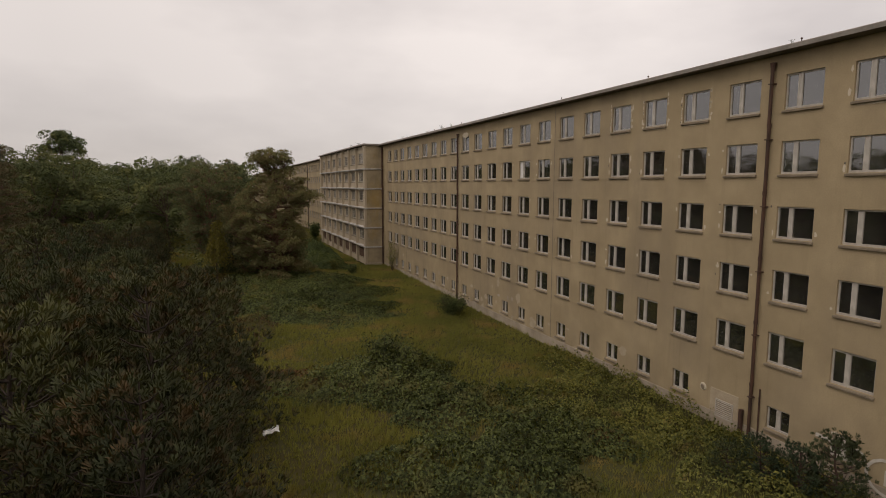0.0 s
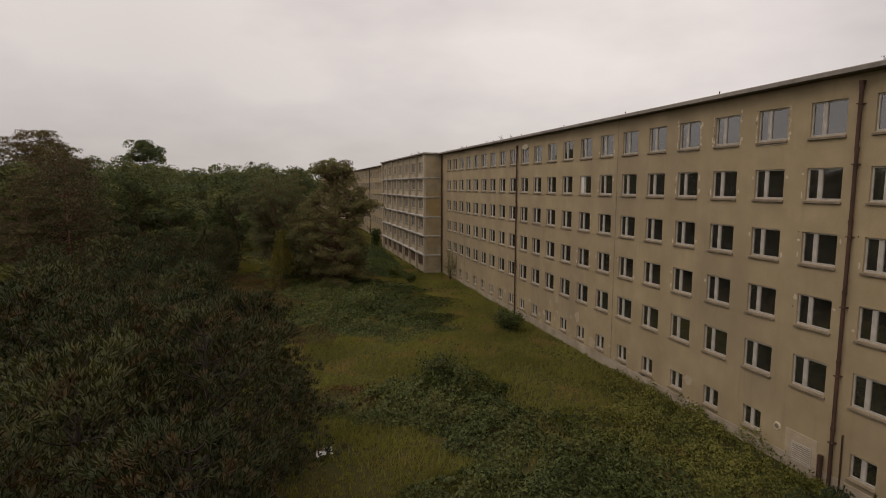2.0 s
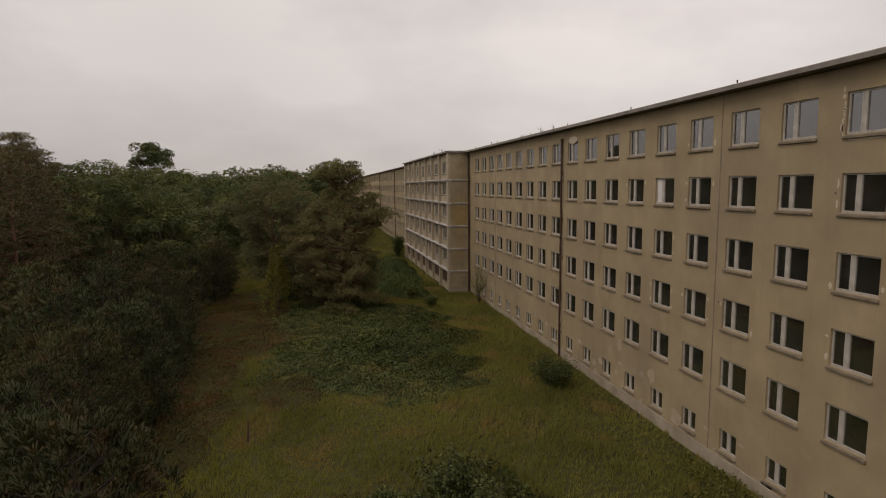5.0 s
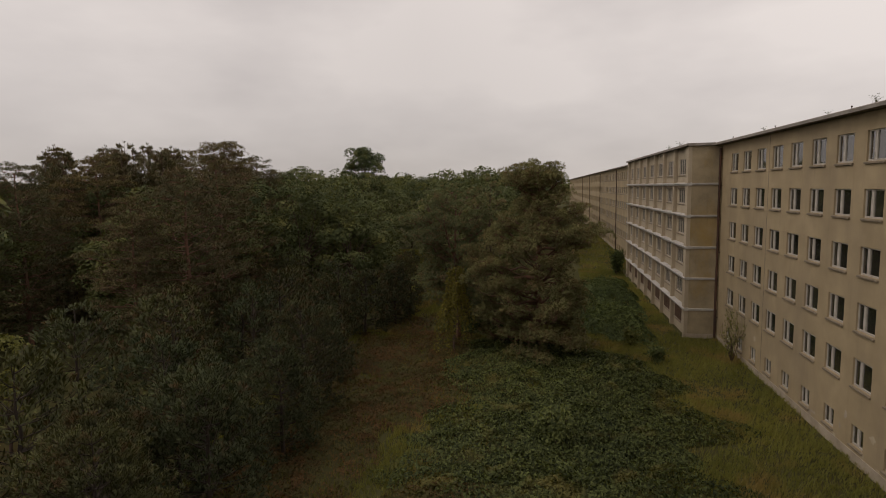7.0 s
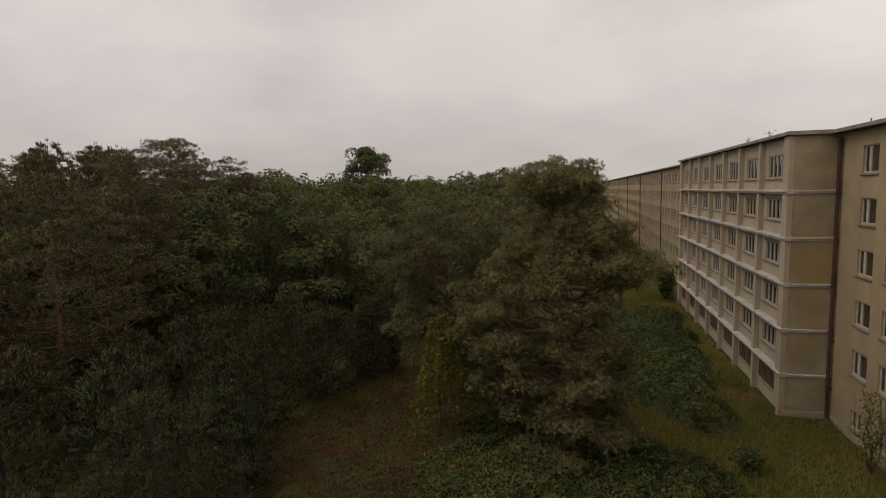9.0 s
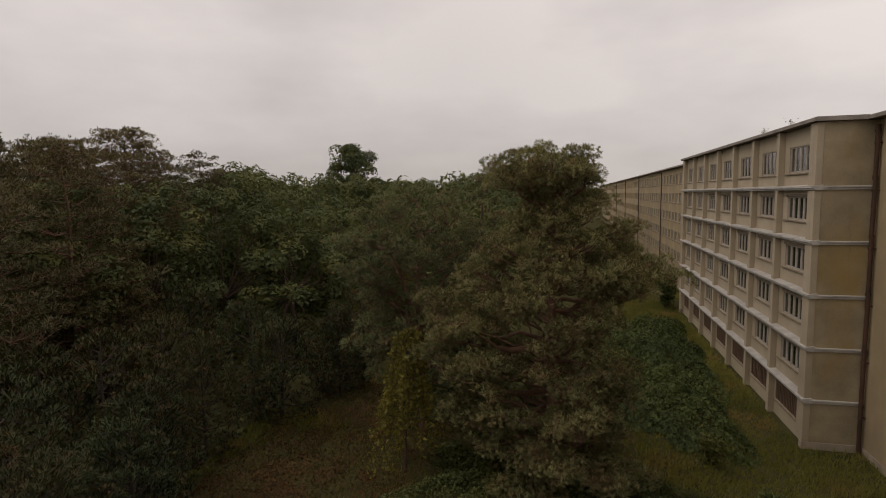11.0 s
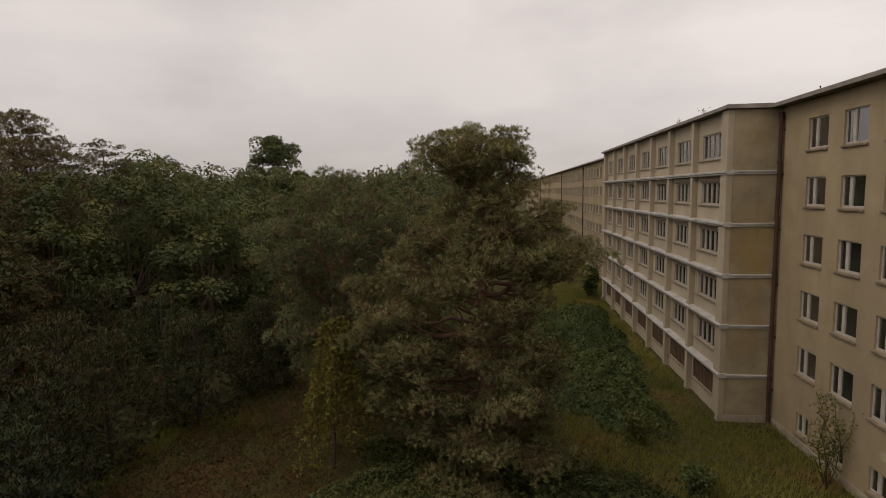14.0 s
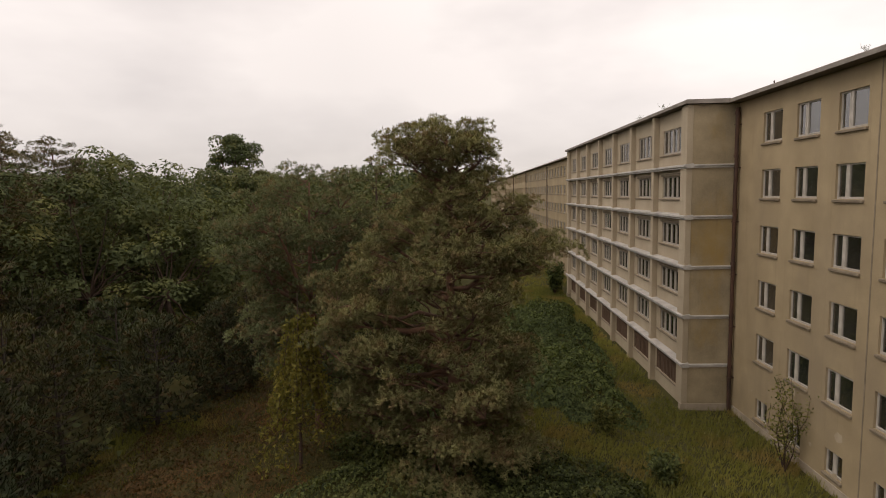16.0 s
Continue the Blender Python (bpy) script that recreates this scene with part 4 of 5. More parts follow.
def set_at(ob, x, y, turn, scale, dz=-0.1):
    return copy_thing(ob, pose(x, y, float(ground_z(x, y)) + dz, 0, 0, turn) @ Matrix.Scale(scale / ob.scale[0], 4))


# the big pine in front of the bay, and its neighbour
PH = [0.05, 0.16, 0.27, 0.38, 0.5, 0.58, 0.66, 0.72, 0.78, 0.84, 0.89, 0.95, 1.0]
P_WEST = [4.6, 5.0, 5.2, 5.8, 6.2, 5.4, 4.4, 3.6, 2.6, 1.3, 2.0, 2.9, 2.5]
P_EAST = [4.4, 4.8, 4.6, 3.8, 3.6, 5.0, 5.2, 4.3, 3.8, 2.9, 2.2, 2.5, 2.1]
P_SOUTH = [5.0, 5.4, 5.2, 4.8, 4.4, 4.0, 3.4, 3.0, 2.6, 2.0, 2.0, 2.6, 2.0]


def blend_bounds(h, az, west, east, south):
    cx, sy = math.cos(az), math.sin(az)
    across = np.interp(h, PH, east if cx > 0 else west)
    along = np.interp(h, PH, south) * (0.8 if sy > 0 else 1.0)
    return 1.0 / math.sqrt((cx / across) ** 2 + (sy / along) ** 2)


PINE_ARMS = ((6.2, 3.3, 5.2, 1.6, 0.2), (5.4, 4.0, 4.2, 0.6, 0.16), (9.2, 6.2, 4.4, 1.4, 0.14), (8.6, 5.8, 4.0, 0.9, 0.12), (9.8, 0.5, 3.6, 1.0, 0.11), (8.6, 2.6, 3.8, 2.0, 0.14), (3.4, 5.0, 4.6, 0.4, 0.13), (2.6, 4.85, 4.2, -0.4, 0.11), (12.4, 3.5, 2.2, 2.0, 0.1), (12.4, 5.9, 1.6, 2.0, 0.09), (5.0, 3.0, 5.4, 1.8, 0.15), (4.2, 3.6, 5.2, 1.2, 0.14), (6.6, 3.7, 5.0, 1.4, 0.12), (3.0, 3.3, 4.6, 0.8, 0.11), (8.2, 6.1, 4.6, 1.9, 0.12), (9.4, 5.6, 3.4, 0.6, 0.1))
plant("pine_tree", old_pine(11, 15.9, lambda h, az: blend_bounds(h, az, P_WEST, P_EAST, P_SOUTH), 160, 0.19, 170, 10, 0.36, 0.05, 5, 0.98, 0.05, 0.5, 0.92, PINE_ARMS), (-15.6, 53.6, 0.0), "large old pine with a bent trunk and rounded needle clusters", "tree", NEEDLE, BARK_RED, group="pines")


def spread_bounds(h, az):
    return np.interp(h, [0.05, 0.45, 0.7, 0.88, 1.0], [2.4, 2.8, 4.0, 3.9, 2.4]) * (1 + 0.15 * math.sin(az * 3 + h * 9))


SPREAD_ARMS = ((6.0, 2.9, 4.2, 4.6, 0.15), (6.4, 4.6, 3.6, 4.4, 0.14), (7.0, 0.4, 3.6, 4.0, 0.13), (6.6, 3.9, 4.0, 3.2, 0.12), (5.2, 4.3, 3.4, 0.8, 0.09))
plant("pine_tree", old_pine(23, 14.0, spread_bounds, 62, 0.21, 115, 9, 0.26, 0.24, 5, 1.1, 0.06, 0.5, 0.75, SPREAD_ARMS), (-22.9, 57.0, 0.0), "spreading pine with rust-brown limbs behind the large pine", "tree", NEEDLE, BARK_RED, group="pines")
plant("pine_tree", old_pine(26, 14.9, lambda h, az: np.interp(h, [0.2, 0.6, 0.9, 1.0], [2.0, 2.4, 1.4, 0.6]), 34, 0.26, 90, 8, 0.2, 0.25, 4, 0.8), (-20.4, 63.5, 0.0), "slim pine standing behind the large pine", "tree", NEEDLE, group="pines")

# tall old pines on the wood's edge: three forms, set out as separate trees
def layered_bounds(h, az):
    return np.interp(h, [0.2, 0.45, 0.7, 0.9, 1.0], [3.6, 5.0, 4.4, 3.0, 1.2]) * (1 + 0.22 * math.sin(az * 2 + h * 14))


tall = []
for s, hgt, tx_, ty_ in ((31, 18.9, -57.0, 84.0), (32, 17.3, -46.0, 56.0), (33, 15.6, -43.0, 47.0)):
    tall.append(plant("pine_tree", old_pine(s, hgt, layered_bounds, 66, 0.29, 42, 5, 0.28, 0.12, 5, 1.45, 0.07, 0.55, 0.34, rise=0.12), (tx_, ty_, 0), "tall old pine with a brownish layered crown", "tree", NEEDLE_OLD, BARK_RED, group="pines on the wood's edge"))
plant("pine_tree", old_pine(36, 19.8, lambda h, az: 1.35 * layered_bounds(h, az), 104, 0.28, 48, 5, 0.34, 0.08, 5, 1.5, 0.05, 0.45, 0.42, rise=0.14), (-52.6, 68.4, 0), "broad old pine with wide brownish layers of boughs", "tree", NEEDLE_OLD, BARK_RED, group="pines on the wood's edge")
TALL_AT = [(-45.5, 44.0, 0.72), (-55, 60, 0.84), (-57, 76, 1.2), (-62, 50, 0.9), (-68, 80, 1.12), (-66, 66, 1.2), (-60, 57, 0.93), (-59, 66, 1.06), (-44.5, 58, 0.66), (-55, 84, 0.9)]
rq = random.Random(8)
for i, (x, y, s) in enumerate(TALL_AT):
    set_at(tall[i % 3], x, y, rq.uniform(0, 360), s)

# thicket of young pines
young = []
for i, (hgt, wid) in enumerate(((7.0, 2.5), (6.2, 2.1), (7.6, 2.8), (5.2, 2.2))):
    young.append((young_pine(41 + i, hgt, wid, 18, 0.2, 14, 10), young_pine(45 + i, hgt, wid, 14, 0.25, 9, 8), young_pine(51 + i, hgt, wid, 11, 0.31, 6, 6)))
YOUNG_AT = [(-24.6, 0.8, 2, 1.15), (-24.0, -5.2, 0, 1.08), (-23.4, 7.4, 1, 1.3), (-28.4, -6.0, 2, 1.15), (-27.6, -1.2, 3, 1.5), (-28.2, 4.6, 0, 1.25), (-27.2, 10.6, 1, 1.2), (-32.2, 8.0, 0, 1.25), (-30.2, 62.0, 0, 0.9), (-30.4, 67.0, 2, 0.85), (-31.0, 72.0, 1, 1.0),
            (-28.0, 16.0, 2, 0.9), (-32.5, 14.0, 3, 1.3), (-28.6, 21.4, 0, 0.95), (-31.4, 24.0, 1, 1.0), (-32.2, 29.8, 2, 0.98), (-34.0, 20.0, 0, 1.05), (-28.9, 27.2, 3, 1.3), (-28.7, 33.4, 1, 1.0),
            (-29.9, 38.6, 2, 0.95), (-35.4, 34.6, 2, 1.1), (-30.6, 44.0, 3, 1.0), (-35.2, 42.5, 0, 1.05), (-32.0, 46.5, 1, 0.95), (-36.0, 48.0, 2, 1.0), (-38.0, 27.0, 3, 1.35), (-40.5, 33.0, 0, 1.1), (-40.4, 41.0, 2, 1.0),
            (-33.6, 52.0, 0, 0.95), (-37.6, 54.0, 1, 1.1), (-31.9, 57.0, 3, 1.15), (-35.0, 59.0, 2, 0.9), (-39.5, 48.0, 3, 1.3), (-25.0, -9.5, 1, 0.95), (-41.0, 60.0, 0, 1.05), (-30.5, 62.5, 1, 0.9), (-20.4, 60.2, 3, 1.0)]
masters = {}
ry = random.Random(17)
for x, y, k, s in YOUNG_AT:
    turn = ry.uniform(0, 360)
    near = 0 if x > -32.0 and y < 39 else 1 if x > -34.0 else 2
    tone = 0 if 27 < y < 31 else ry.choice((1, 1, 1, 0)) if y < 13 else ry.choice((0, 0, 1)) if y < 44 else ry.choice((0, 1, 1, 2))
    if (k, near, tone) not in masters:
        masters[k, near, tone] = plant("young_pine", young[k][near], (x, y, float(ground_z(x, y)) - 0.1), ("bushy blue-green young pine in the thicket", "bushy olive-green young pine in the thicket", "thin brownish young pine at the thicket's edge")[tone], "tree", (NEEDLE_YOUNG, NEEDLE_OLIVE, NEEDLE_OLD)[tone], BARK_DARK, group="young pines", turn=math.radians(turn), scale=s)
    else:
        set_at(masters[k, near, tone], x, y, turn, s)

# taller conifers with pointed tops rising at the back of the wood
spire = None
for x, y, k in ((-60.0, 60.5, 1.0), (-62.5, 64.5, 1.07), (-65.5, 66.0, 1.04), (-59.5, 68.0, 1.05), (-67.5, 61.0, 1.03), (-70.0, 70.0, 1.08), (-72.0, 63.0, 1.02), (-57.0, 63.5, 1.02), (-64.0, 57.5, 1.0), (-75.0, 67.5, 1.09), (-62.0, 72.0, 1.08), (-68.0, 75.0, 1.1)):
    if spire is None:
        spire = plant("conifer", young_pine(57, 18.4, 4.2, 24, 0.42, 5, 6, 1.05), (x, y, 0), "tall pointed conifer at the back of the wood", "tree", NEEDLE_OLD, group="conifers of the wood", scale=k)
    else:
        set_at(spire, x, y, ry.uniform(0, 360), k)

# broad-leaved wood behind
broad = []
for i, (hgt, wid) in enumerate(((15.5, 4.3), (14.0, 4.0), (16.5, 4.7), (13.0, 3.6))):
    broad.append((broad_tree(61 + i, hgt, wid, 62, 175, 0.22, 0.02), broad_tree(71 + i, hgt, wid, 50, 125, 0.28, 0.03)))
spots = []
rb = random.Random(29)
tries = 0
while len(spots) < 70 and tries < 6000:
    tries += 1
    x, y = rb.uniform(-80, -17), rb.uniform(28, 136)
    if x > -46 and y < 67 or x > -58 and y < 50 or x > -22 and y < 96 or (x > -18):
        continue
    lane = -28.2 - (y - 66) * 0.29
    if abs(x - lane) < 3.4 and y < 126:
        continue
    if min([math.hypot(x - a, y - b) for a, b, _ in spots] + [99]) < 5.4:
        continue
    tall_spot = math.exp(-((x + 62) / 22) ** 2 - ((y - 104) / 26) ** 2)
    spots.append((x, y, rb.uniform(0.98, 1.1) + 0.06 * tall_spot))
masters = {}
for i, (x, y, s) in enumerate(spots):
    k = (i % 4, 0 if math.hypot(x + 15, y - 28) < 60 else 1)
    turn = rb.uniform(0, 360)
    if k not in masters:
        masters[k] = plant("broadleaf_tree", broad[k[0]][k[1]], (x, y, float(ground_z(x, y)) - 0.1), "dense green broad-leaved tree of the wood", "tree", LEAF, group="trees of the wood", turn=math.radians(turn), scale=s)
    else:
        set_at(masters[k], x, y, turn, s)
plant("broadleaf_tree", broad_tree(77, 22.4, 4.2, 96, 170, 0.3, 0.42, 0.3, rag=0.35), (-49.3, 111.6, 0), "tall round-headed tree standing above the wood", "tree", LEAF)
plant("birch_tree", broad_tree(78, 6.5, 1.6, 26, 60, 0.2, 0.25, 0.1), (-43.0, 31.0, 0), "yellowing birch at the edge of the thicket", "tree", LEAF_YELLOW)
def drooping_birch(seed, height, width, strands, per, leaf):
    """A birch with arching limbs and hanging strands of small leaves."""
    rng = np.random.default_rng(seed)
    trunk = curve_pts((0, 0, 0), (0.2, 0.1, height * 0.94), 8, rng, 0.05)
    limbs, pts = [(trunk, np.linspace(0.1, 0.02, 8))], []
    for i in range(strands):
        h, az = rng.uniform(0.45, 0.97), rng.uniform(0, math.tau)
        a = trunk[int(h * 7)]
        r = width * rng.uniform(0.35, 1.0) * (1.25 - h)
        tip = a + np.array([math.cos(az) * r, math.sin(az) * r, rng.uniform(0.2, 0.9)])
        end = tip + np.array([math.cos(az) * 0.3, math.sin(az) * 0.3, -rng.uniform(0.22, 0.5) * height])
        t = np.linspace(0, 1, 7)[:, None]
        line = a * (1 - t) ** 2 + 2 * tip * t * (1 - t) + end * t ** 2
        limbs.append((line, np.linspace(0.022, 0.006, 7)))
        s_ = rng.uniform(0.3, 1.0, per)
        pts.append(np.stack([np.interp(s_, t[:, 0], line[:, c_]) for c_ in range(3)], 1) + rng.normal(size=(per, 3)) * np.array([0.13, 0.13, 0.1]))
    pts = np.concatenate(pts)
    v_, f_ = leaves(pts, rng.normal(size=pts.shape) + np.array([0, 0, 0.4]), leaf, rng)
    return limbs, v_, f_


plant("birch_tree", drooping_birch(79, 8.8, 2.3, 80, 70, 0.14), (-22.6, 52.4, 0), "yellow-green drooping birch beside the pines", "tree", LEAF_YELLOW)

# bare dead branches at the dark edge of the wood
for x, y, s in ((-45.0, 47.0, 1), (-46.0, 52.0, 2), (-42.5, 45.0, 3)):
    r_ = np.random.default_rng(s)
    dead = thing("dead_branch", "bleached fallen pine branch at the wood's edge", "branch", (x, y, 0), "dead branches")
    lm = [(curve_pts((0, 0, 0), (2.5, -1.0, 3.4), 6, r_, 0.2), np.linspace(0.09, 0.02, 6))]
    for _ in range(5):
        b0 = lm[0][0][r_.integers(2, 6)]
        lm.append((curve_pts(b0, b0 + r_.normal(size=3) * 0.8, 4, r_, 0.08), np.linspace(0.03, 0.01, 4)))
    part_of("wood", limb_mesh("wood", lm, DEADWOOD), dead)

# far woods to the horizon, one mass
rf = np.random.default_rng(5)
cs = []
for _ in range(1000):
    y = 132 + 380 * rf.uniform(0, 1) ** 1.6
    x = rf.uniform(-330, -10 - (y > 330) * -60)
    if x > -13 and y < 340:
        continue
    cs.append((x, y))
for _ in range(150):
    cs.append((rf.uniform(-150, -58), rf.uniform(-130, 44)))
cs = np.array(cs)
hh = rf.uniform(15, 20, len(cs)) + 3.0 * np.exp(-((cs[:, 0] + 95) / 60) ** 2 - ((cs[:, 1] - 250) / 90) ** 2)
blocks = []
for close, clumps, m, leaf in ((True, 16, 28, 0.58), (False, 10, 11, 1.1)):
    sel = (cs[:, 1] < 200) == close
    c0 = np.repeat(np.column_stack([cs[sel], hh[sel] * 0.62]), clumps, 0)
    q = unit(rf.normal(size=(len(c0), 3)))
    q[:, 2] = np.where(q[:, 2] < -0.3, -q[:, 2], q[:, 2])
    wide = np.repeat(rf.uniform(2.6, 4.6, sel.sum()), clumps)
    c0 = c0 + q * np.column_stack([wide, wide, np.repeat(hh[sel] * 0.32, clumps)]) * rf.uniform(0.6, 1.0, len(c0))[:, None]
    q = unit(rf.normal(size=(len(c0) * m, 3)))
    q[:, 2] = np.where(q[:, 2] < -0.4, -q[:, 2], q[:, 2])
    pp = np.repeat(c0, m, 0) + q * np.array([1.6, 1.6, 1.25]) * rf.uniform(0.8, 1.0, len(q))[:, None]
    blocks.append(leaves(pp, q + np.array([0, 0, 0.6]), leaf, rf))
v = np.concatenate([b[0] for b in blocks])
f = np.concatenate([blocks[0][1], blocks[1][1] + len(blocks[0][0])])
nu = 28000
ux, uy = rf.uniform(-112, -24, nu), rf.uniform(-14, 132, nu)
lane_x = -28.2 - (uy - 66) * 0.29
ok = ~((np.abs(ux - lane_x) < 3.0) & (uy > 64) & (uy < 128)) & ((uy > 64) | (ux < -32)) & ((uy > 20) | (ux < -27))
ux, uy = ux[ok], uy[ok]
uz = ground_z(ux, uy) + (0.5 + 1.3 * (0.5 + 0.5 * np.sin(ux * 0.7) * np.sin(uy * 0.6 + ux * 0.3))) * rf.uniform(0.1, 1.0, len(ux))
uv, uf = leaves(np.column_stack([ux, uy, uz]), np.tile([0.0, 0.0, 1.0], (len(ux), 1)), 0.36, rf)
tagged(new("undergrowth", mesh_np("undergrowth", uv, uf, LEAF)), "dark undergrowth between the trees of the wood", "undergrowth", kind="stuff")
tagged(new("far_woods", mesh_np("far_woods", v, f, LEAF)), "distant green woods reaching the horizon", "woods", kind="stuff")


# ---- ground, grass and scrub ----
def axis(lo, hi, step, far):
    mid = np.arange(lo, hi + step, step)
    out = np.geomspace(step, far, 26)
    return np.concatenate([lo - out[::-1], mid, hi + out])


gx, gy = axis(-60, 12, 1.2, 2500), axis(-40, 140, 1.8, 2500)
X, Y = np.meshgrid(gx, gy, indexing="ij")
v = np.column_stack([X.ravel(), Y.ravel(), ground_z(X, Y).ravel()])
ii, jj = np.meshgrid(np.arange(len(gx) - 1), np.arange(len(gy) - 1), indexing="ij")
a = (ii * len(gy) + jj).ravel()
f = np.column_stack([a, a + len(gy), a + len(gy) + 1, a + 1])
ground = tagged(new("ground", mesh_np("ground", v, f, SOIL)), "rough grassy ground with bare brown earth", "ground", kind="structure")

# mounds of bramble and scrub: x, y, radii, height, plant
MOUNDS = [(-14.0, 12.5, 5.6, 4.2, 1.6, "b"), (-11.5, 8.0, 4.2, 3.0, 1.1, "b"), (-12.5, 1.0, 4.8, 4.2, 1.2, "b"), (-8.0, 3.5, 3.4, 3.5, 0.8, "b"), (-13.5, 31.0, 7.5, 4.5, 0.6, "b"), (-17.0, 36.0, 6.5, 4.5, 0.6, "b"), (-12.5, 38.5, 7.5, 5.0, 0.7, "b"), (-13.5, 44.0, 8.0, 7.0, 0.9, "b"), (-16.5, 52.0, 6.5, 7.0, 0.9, "b"), (-18.5, 67.0, 7.0, 7.5, 1.4, "b"), (-12.5, 70.0, 4.5, 8.0, 1.1, "b"), (-22.0, 61.0, 4.2, 3.4, 1.7, "b"), (-10.8, 47.5, 3.8, 6.0, 0.7, "b"),
          (-2.0, 6.0, 2.6, 8.5, 1.35, "n"), (-2.8, -2.5, 3.2, 5.0, 1.1, "n"), (-5.5, 5.0, 2.4, 5.0, 0.55, "n"), (-8.4, 64.0, 3.4, 7.0, 1.5, "i"), (-7.6, 78.0, 4.2, 11.0, 2.0, "i"),
          (-25.5, 52.0, 4.8, 7.5, 0.5, "k"), (-23.5, 43.0, 4.0, 6.0, 0.4, "k"), (-26.5, 36.0, 3.4, 7.0, 0.4, "k"), (-29.0, 30.0, 3.0, 7.0, 0.4, "k"), (-29.5, 40.0, 3.4, 7.0, 0.45, "k"), (-29.5, 50.0, 3.4, 7.0, 0.5, "k"), (-27.0, 61.0, 3.8, 5.0, 0.6, "k"), (-25.5, 25.0, 2.4, 6.0, 0.4, "k"), (-18.6, 14.6, 2.2, 2.2, 0.5, "k"), (-20.0, 29.0, 2.4, 3.0, 0.35, "k"), (-6.5, 1.5, 1.0, 0.8, 0.4, "k")]


def covered(px, py, rng):
    """Where scrub has taken the place of the grass."""
    gone = np.zeros(len(px), bool)
    for x, y, rx, ry_, h, kind in MOUNDS:
        r2 = ((px - x) / rx) ** 2 + ((py - y) / ry_) ** 2
        gone |= (r2 < rng.uniform(0.5, 1.0, len(px))) & (rng.uniform(0, 1, len(px)) < (0.8 if kind == "k" else 0.8))
    return gone


rm = np.random.default_rng(12)
groups = {k_: ([], [], []) for k_ in "bink"}
for x, y, rx, ry_, h, kind in MOUNDS:
    n = int(rx * ry_ * math.pi * (210 if kind != "k" else 150))
    r, a = np.sqrt(rm.uniform(0, 1, n)), rm.uniform(0, math.tau, n)
    edge = 1 + 0.22 * np.sin(a * 3 + x) + 0.14 * np.sin(a * 7 + y)
    px, py = x + r * rx * edge * np.cos(a), y + r * ry_ * edge * np.sin(a)
    lump = 0.55 + 0.3 * np.sin(px * 1.9 + 0.7 * np.sin(py * 1.3)) * np.sin(py * 1.7) + 0.3 * np.sin(px * 4.3 + 1.1 * np.sin(py * 2.9)) * np.sin(py * 4.7 + 0.9 * np.sin(px * 2.1))
    top = (h + 0.25) * (1 - r ** 2.4) * lump + 0.14
    pz = ground_z(px, py) + top * rm.uniform(0.25, 1.0, n) ** 0.6
    keep = px < -0.3
    if y > 50:
        keep &= ~((px > BAY_X - 0.2) & (py > BAY_Y0 - 0.2))
    groups[kind][0].append(np.column_stack([px, py, pz])[keep])
    nn = np.column_stack([np.cos(a) * r * 0.5, np.sin(a) * r * 0.5, np.full(n, 1.0)])
    groups[kind][1].append(nn[keep])
    groups[kind][2].append(np.full(keep.sum(), {"b": 0.13, "i": 0.17, "n": 0.1, "k": 0.1}[kind]))
for kind, (name, label, mat) in {"b": ("brambles", "dense dark green bramble scrub over the grass", BRAMBLE), "i": ("climbing_scrub", "fresh green climbing scrub in tall heaps", IVY), "n": ("nettle_scrub", "yellow-green nettles and bramble along the wall", NETTLE), "k": ("bracken", "withered red-brown bracken and low scrub", BRACKEN)}.items():
    p_, n_, s_ = (np.concatenate(q_) for q_ in groups[kind])
    v, f = leaves(p_, n_, s_, rm, 1.25, 0.75)
    tagged(new(name, mesh_np(name, v, f, mat)), label, "scrub", kind="stuff")


def grass_field(n, regions, tall_, rng):
    vs = []
    area = sum((x1 - x0) * (y1 - y0) for x0, x1, y0, y1 in regions)
    for x0, x1, y0, y1 in regions:
        k = int(n * (x1 - x0) * (y1 - y0) / area)
        px, py = rng.uniform(x0, x1, k), rng.uniform(y0, y1, k)
        bare = ~covered(px, py, rng)
        px, py = px[bare], py[bare]
        k = len(px)
        base = np.column_stack([px, py, ground_z(px, py) - 0.02])
        patch = 0.85 + 0.35 * np.sin(px * 0.6 + 1.3 * np.sin(py * 0.33)) * np.sin(py * 0.45 + px * 0.2)
        for _ in range(4):
            d = rng.normal(size=(k, 3)) * 0.33
            d[:, 2] = 1.0
            d[:, 0] += 0.18
            h = (tall_ * patch * rng.uniform(0.5, 1.25, k))[:, None]
            side = unit(np.cross(d, rng.normal(size=(k, 3)))) * 0.025
            b = base + rng.normal(size=(k, 3)) * np.array([0.07, 0.07, 0])
            vs.append(np.stack([b - side, b + side, b + unit(d) * h], 1).reshape(-1, 3))
    v = np.concatenate(vs)
    return mesh_np("meadow_grass", v, np.arange(len(v)).reshape(-1, 3), GRASS)


rg = np.random.default_rng(3)
tagged(new("meadow_grass", grass_field(98000, [(-33.5, -0.1, -14, 58.9), (-30, -2.9, 58.9, 72), (-9.5, -2.9, 72, 100)], 0.42, rg)), "long olive and yellowing meadow grass", "grass", kind="stuff")
tagged(new("meadow_grass", grass_field(16000, [(-9.0, -0.1, 100, 175), (-50, -24, 66, 128)], 0.6, rg)), "pale grass of the clearings", "grass", kind="stuff")


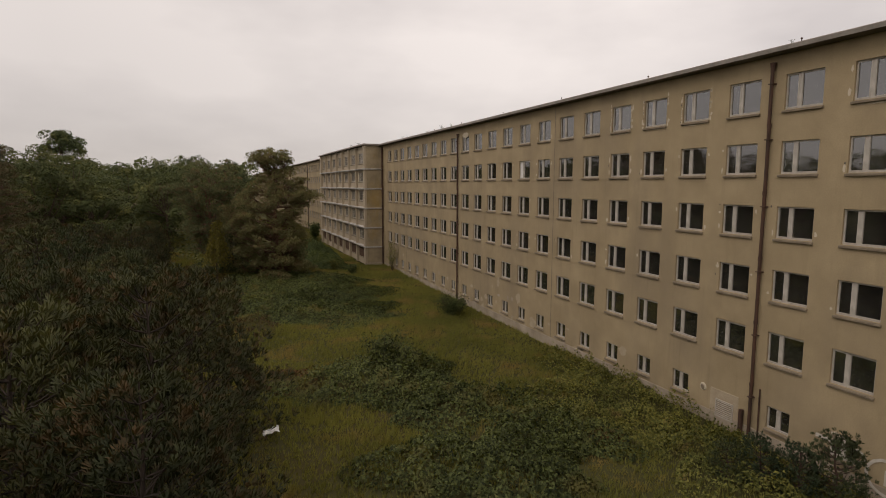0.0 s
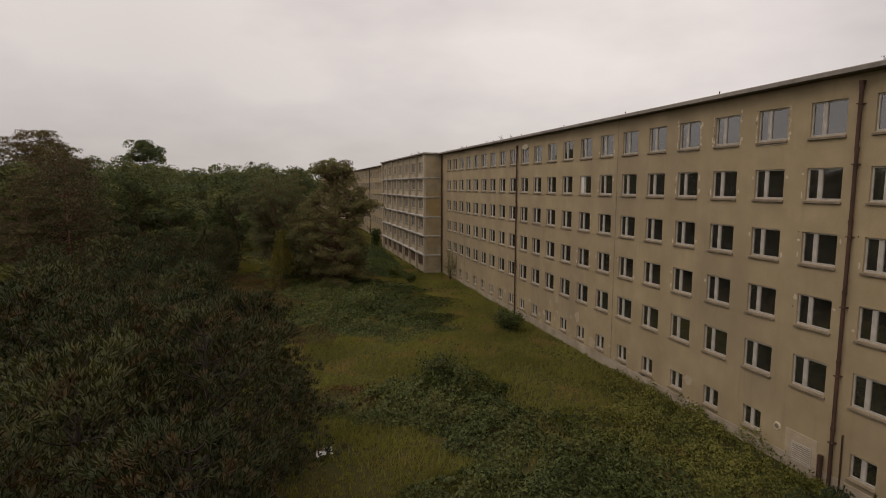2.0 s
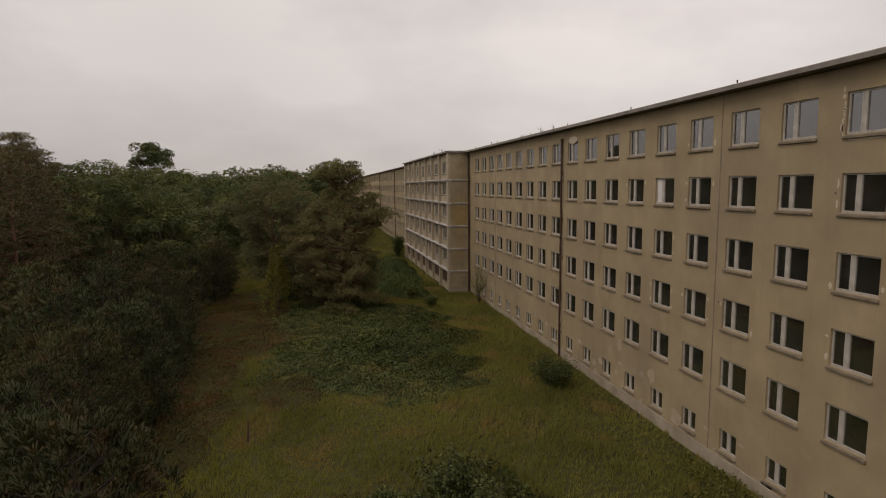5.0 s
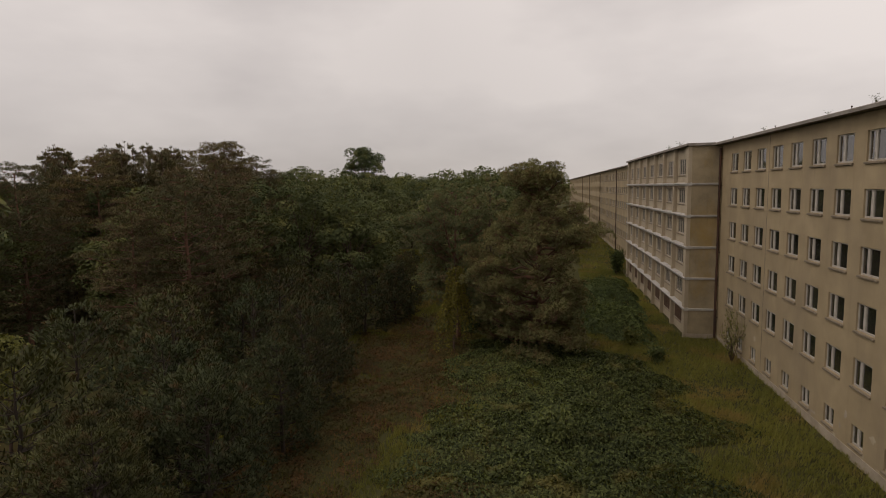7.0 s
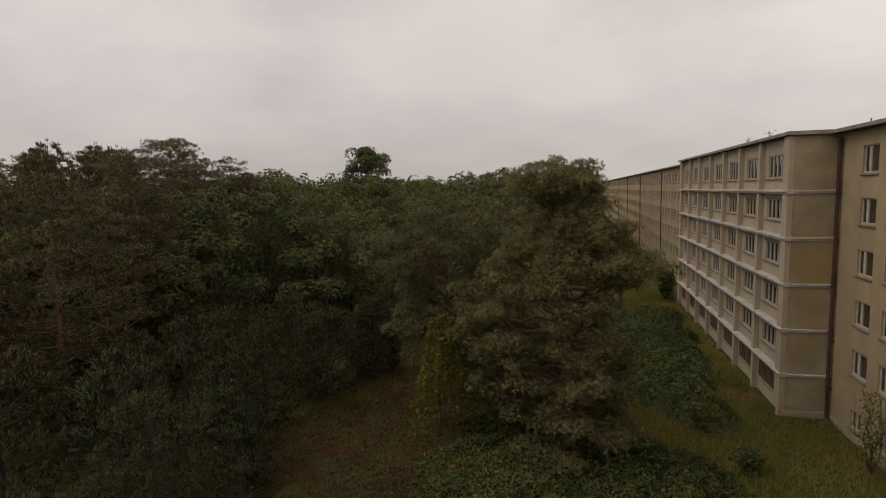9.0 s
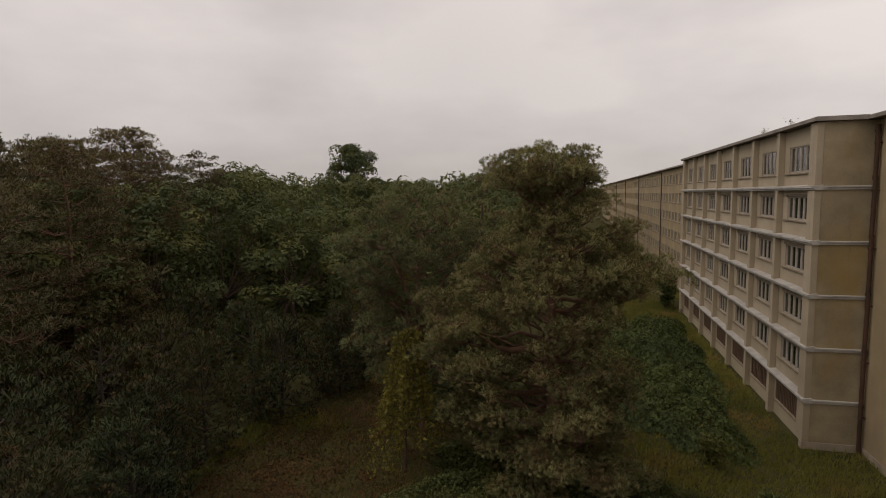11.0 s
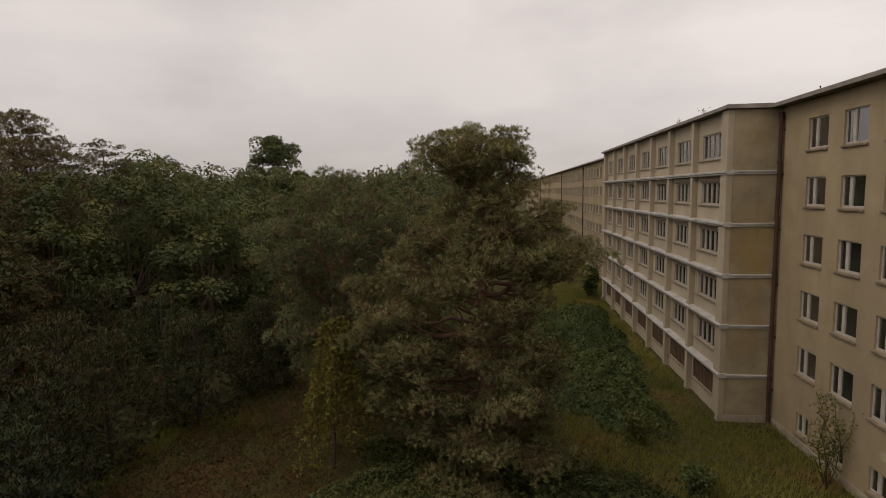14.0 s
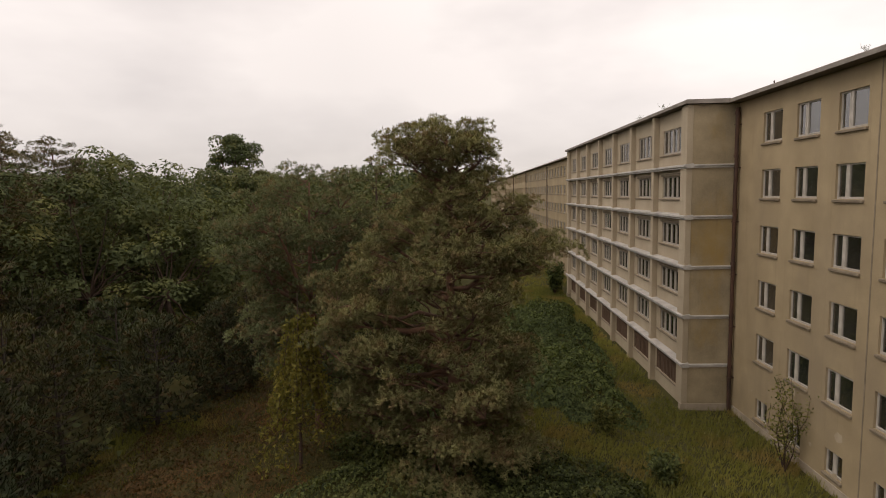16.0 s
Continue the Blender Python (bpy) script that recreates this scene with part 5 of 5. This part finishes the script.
# ---- shrubs and small things ----
def shrub(name, seed, at, h, w, leaf, n, mat, label, stems=7):
    rng = np.random.default_rng(seed)
    limbs, pts, nor = [], [], []
    for i in range(stems):
        az, lean_ = rng.uniform(0, math.tau), rng.uniform(0.2, 1.0)
        tip = np.array([math.cos(az) * w * lean_, math.sin(az) * w * lean_, h * rng.uniform(0.65, 1.0)])
        line = curve_pts((0, 0, 0), tip, 5, rng, 0.05 * h)
        limbs.append((line, np.linspace(0.03, 0.008, 5)))
        k = n // stems
        s = rng.uniform(0.25, 1.0, k)
        c = np.stack([np.interp(s, np.linspace(0, 1, 5), line[:, q_]) for q_ in range(3)], 1)
        o = rng.normal(size=(k, 3)) * 0.16 * w ** 0.6
        pts.append(c + o)
        nor.append(o + np.array([0, 0, 0.35]))
    v_, f_ = leaves(np.concatenate(pts), np.concatenate(nor), leaf, rng)
    return plant(name, (limbs, v_, f_), (at[0], at[1], float(ground_z(at[0], at[1])) - 0.05), label, "shrub", mat, crown_name="foliage")


shrub("shrub", 91, (-3.3, 26.6), 1.9, 1.5, 0.1, 6400, BRAMBLE, "round dark green shrub beside the wall", 26)
shrub("shrub", 92, (-13.0, 14.0), 2.7, 2.1, 0.13, 4200, BRAMBLE, "tall elder-like shrub rising from the brambles", 18)
shrub("shrub", 93, (-14.6, 36.0), 2.3, 1.3, 0.15, 2400, IVY, "light green shrub in the scrub", 14)
shrub("shrub", 94, (-3.9, 95.5), 4.2, 1.7, 0.22, 2600, IVY, "tall leafy shrub against the far corner of the bay", 14)
shrub("shrub", 95, (-6.4, 51.0), 1.4, 0.9, 0.13, 1500, IVY, "loose pale green shrub in the grass", 11)
shrub("shrub", 96, (-7.6, 56.5), 1.6, 1.0, 0.13, 1400, IVY, "loose pale green shrub in the grass", 11)
shrub("sapling", 97, (-0.8, 52.3), 4.4, 0.85, 0.09, 1150, NETTLE, "thin leafy sapling growing against the wall", 9)
small = young_pine(55, 2.5, 1.0, 12, 0.16, 8, 9)
sp = plant("spruce_sapling", small, (-1.7, -5.6, -0.3), "small dark conifer sapling near the wall", "tree", NEEDLE_SPRUCE, group="saplings")
for x, y, s in ((-3.2, -3.6, 0.75), (-4.2, -3.0, 0.62), (-2.6, -4.6, 0.8)):
    set_at(sp, x, y, x * 90, s)

stake = thing("fence_stake", "thin weathered wooden stake standing in the grass", "stake", (-21.9, 22.6, float(ground_z(-21.9, 22.6)) - 0.05))
part("post", tube_into(bmesh.new(), (0, 0, 0), (0.05, 0.03, 1.25), 0.045, 0.035, 7), BARK, stake)
part("rod", tube_into(bmesh.new(), (0.09, 0.05, 0), (0.02, 0.1, 2.3), 0.018, 0.014, 6), DEADWOOD, stake, "pale thin rod tied to the post")

# weeds on the roof edge
weed = None
for x, y, s in ((-0.2, 34.0, 0.34), (-0.2, 36.5, 0.42), (-0.1, 41.0, 0.3), (-0.2, 49.5, 0.32), (-2.4, 63.5, 0.5), (-2.4, 68.5, 0.45), (-0.3, -1.5, 0.2)):
    if weed is None:
        rw = np.random.default_rng(7)
        lm, pt = [], []
        for _ in range(8):
            tip = rw.normal(size=3) * 0.35
            tip[2] = rw.uniform(0.5, 1.0)
            lm.append((curve_pts((0, 0, 0), tip, 4, rw, 0.03), np.linspace(0.012, 0.005, 4)))
            pt.append(lm[-1][0][1:] + rw.normal(size=(3, 3)) * 0.06)
        pt = np.repeat(np.concatenate(pt), 3, 0)
        v, f = leaves(pt + rw.normal(size=pt.shape) * 0.06, rw.normal(size=pt.shape), 0.1, rw)
        weed = plant("roof_weed", (lm, v, f), (x, y, EAVE + 0.28), "thin weed growing on the roof edge", "plant", LEAF, DEADWOOD, "roof weeds", "foliage", 0, s)
    else:
        copy_thing(weed, pose(x, y, EAVE + 0.28, 0, 0, y * 50) @ Matrix.Scale(s / weed.scale[0], 4))

# a crumpled white sheet lying at the edge of the thicket
rs = np.random.default_rng(2)
bm = bmesh.new()
bmesh.ops.create_grid(bm, x_segments=14, y_segments=10, size=0.5)
for v_ in bm.verts:
    p_ = v_.co
    p_.x *= 1.25
    p_.z = 0.1 + 0.04 * math.sin(p_.x * 9 + 2 * p_.y) + 0.04 * math.sin(p_.y * 10 - p_.x * 4) + 0.12 * p_.x + rs.uniform(0, 0.03)
    p_.x += 0.06 * math.sin(p_.y * 9)
rag = tagged(new("white_sheet", mesh_of("white_sheet", bm, RAG)), "crumpled white plastic sheet lying in the grass", "sheet")
rag.location, rag.scale = (-20.55, 7.5, 0.3), (0.55, 0.6, 1.0)
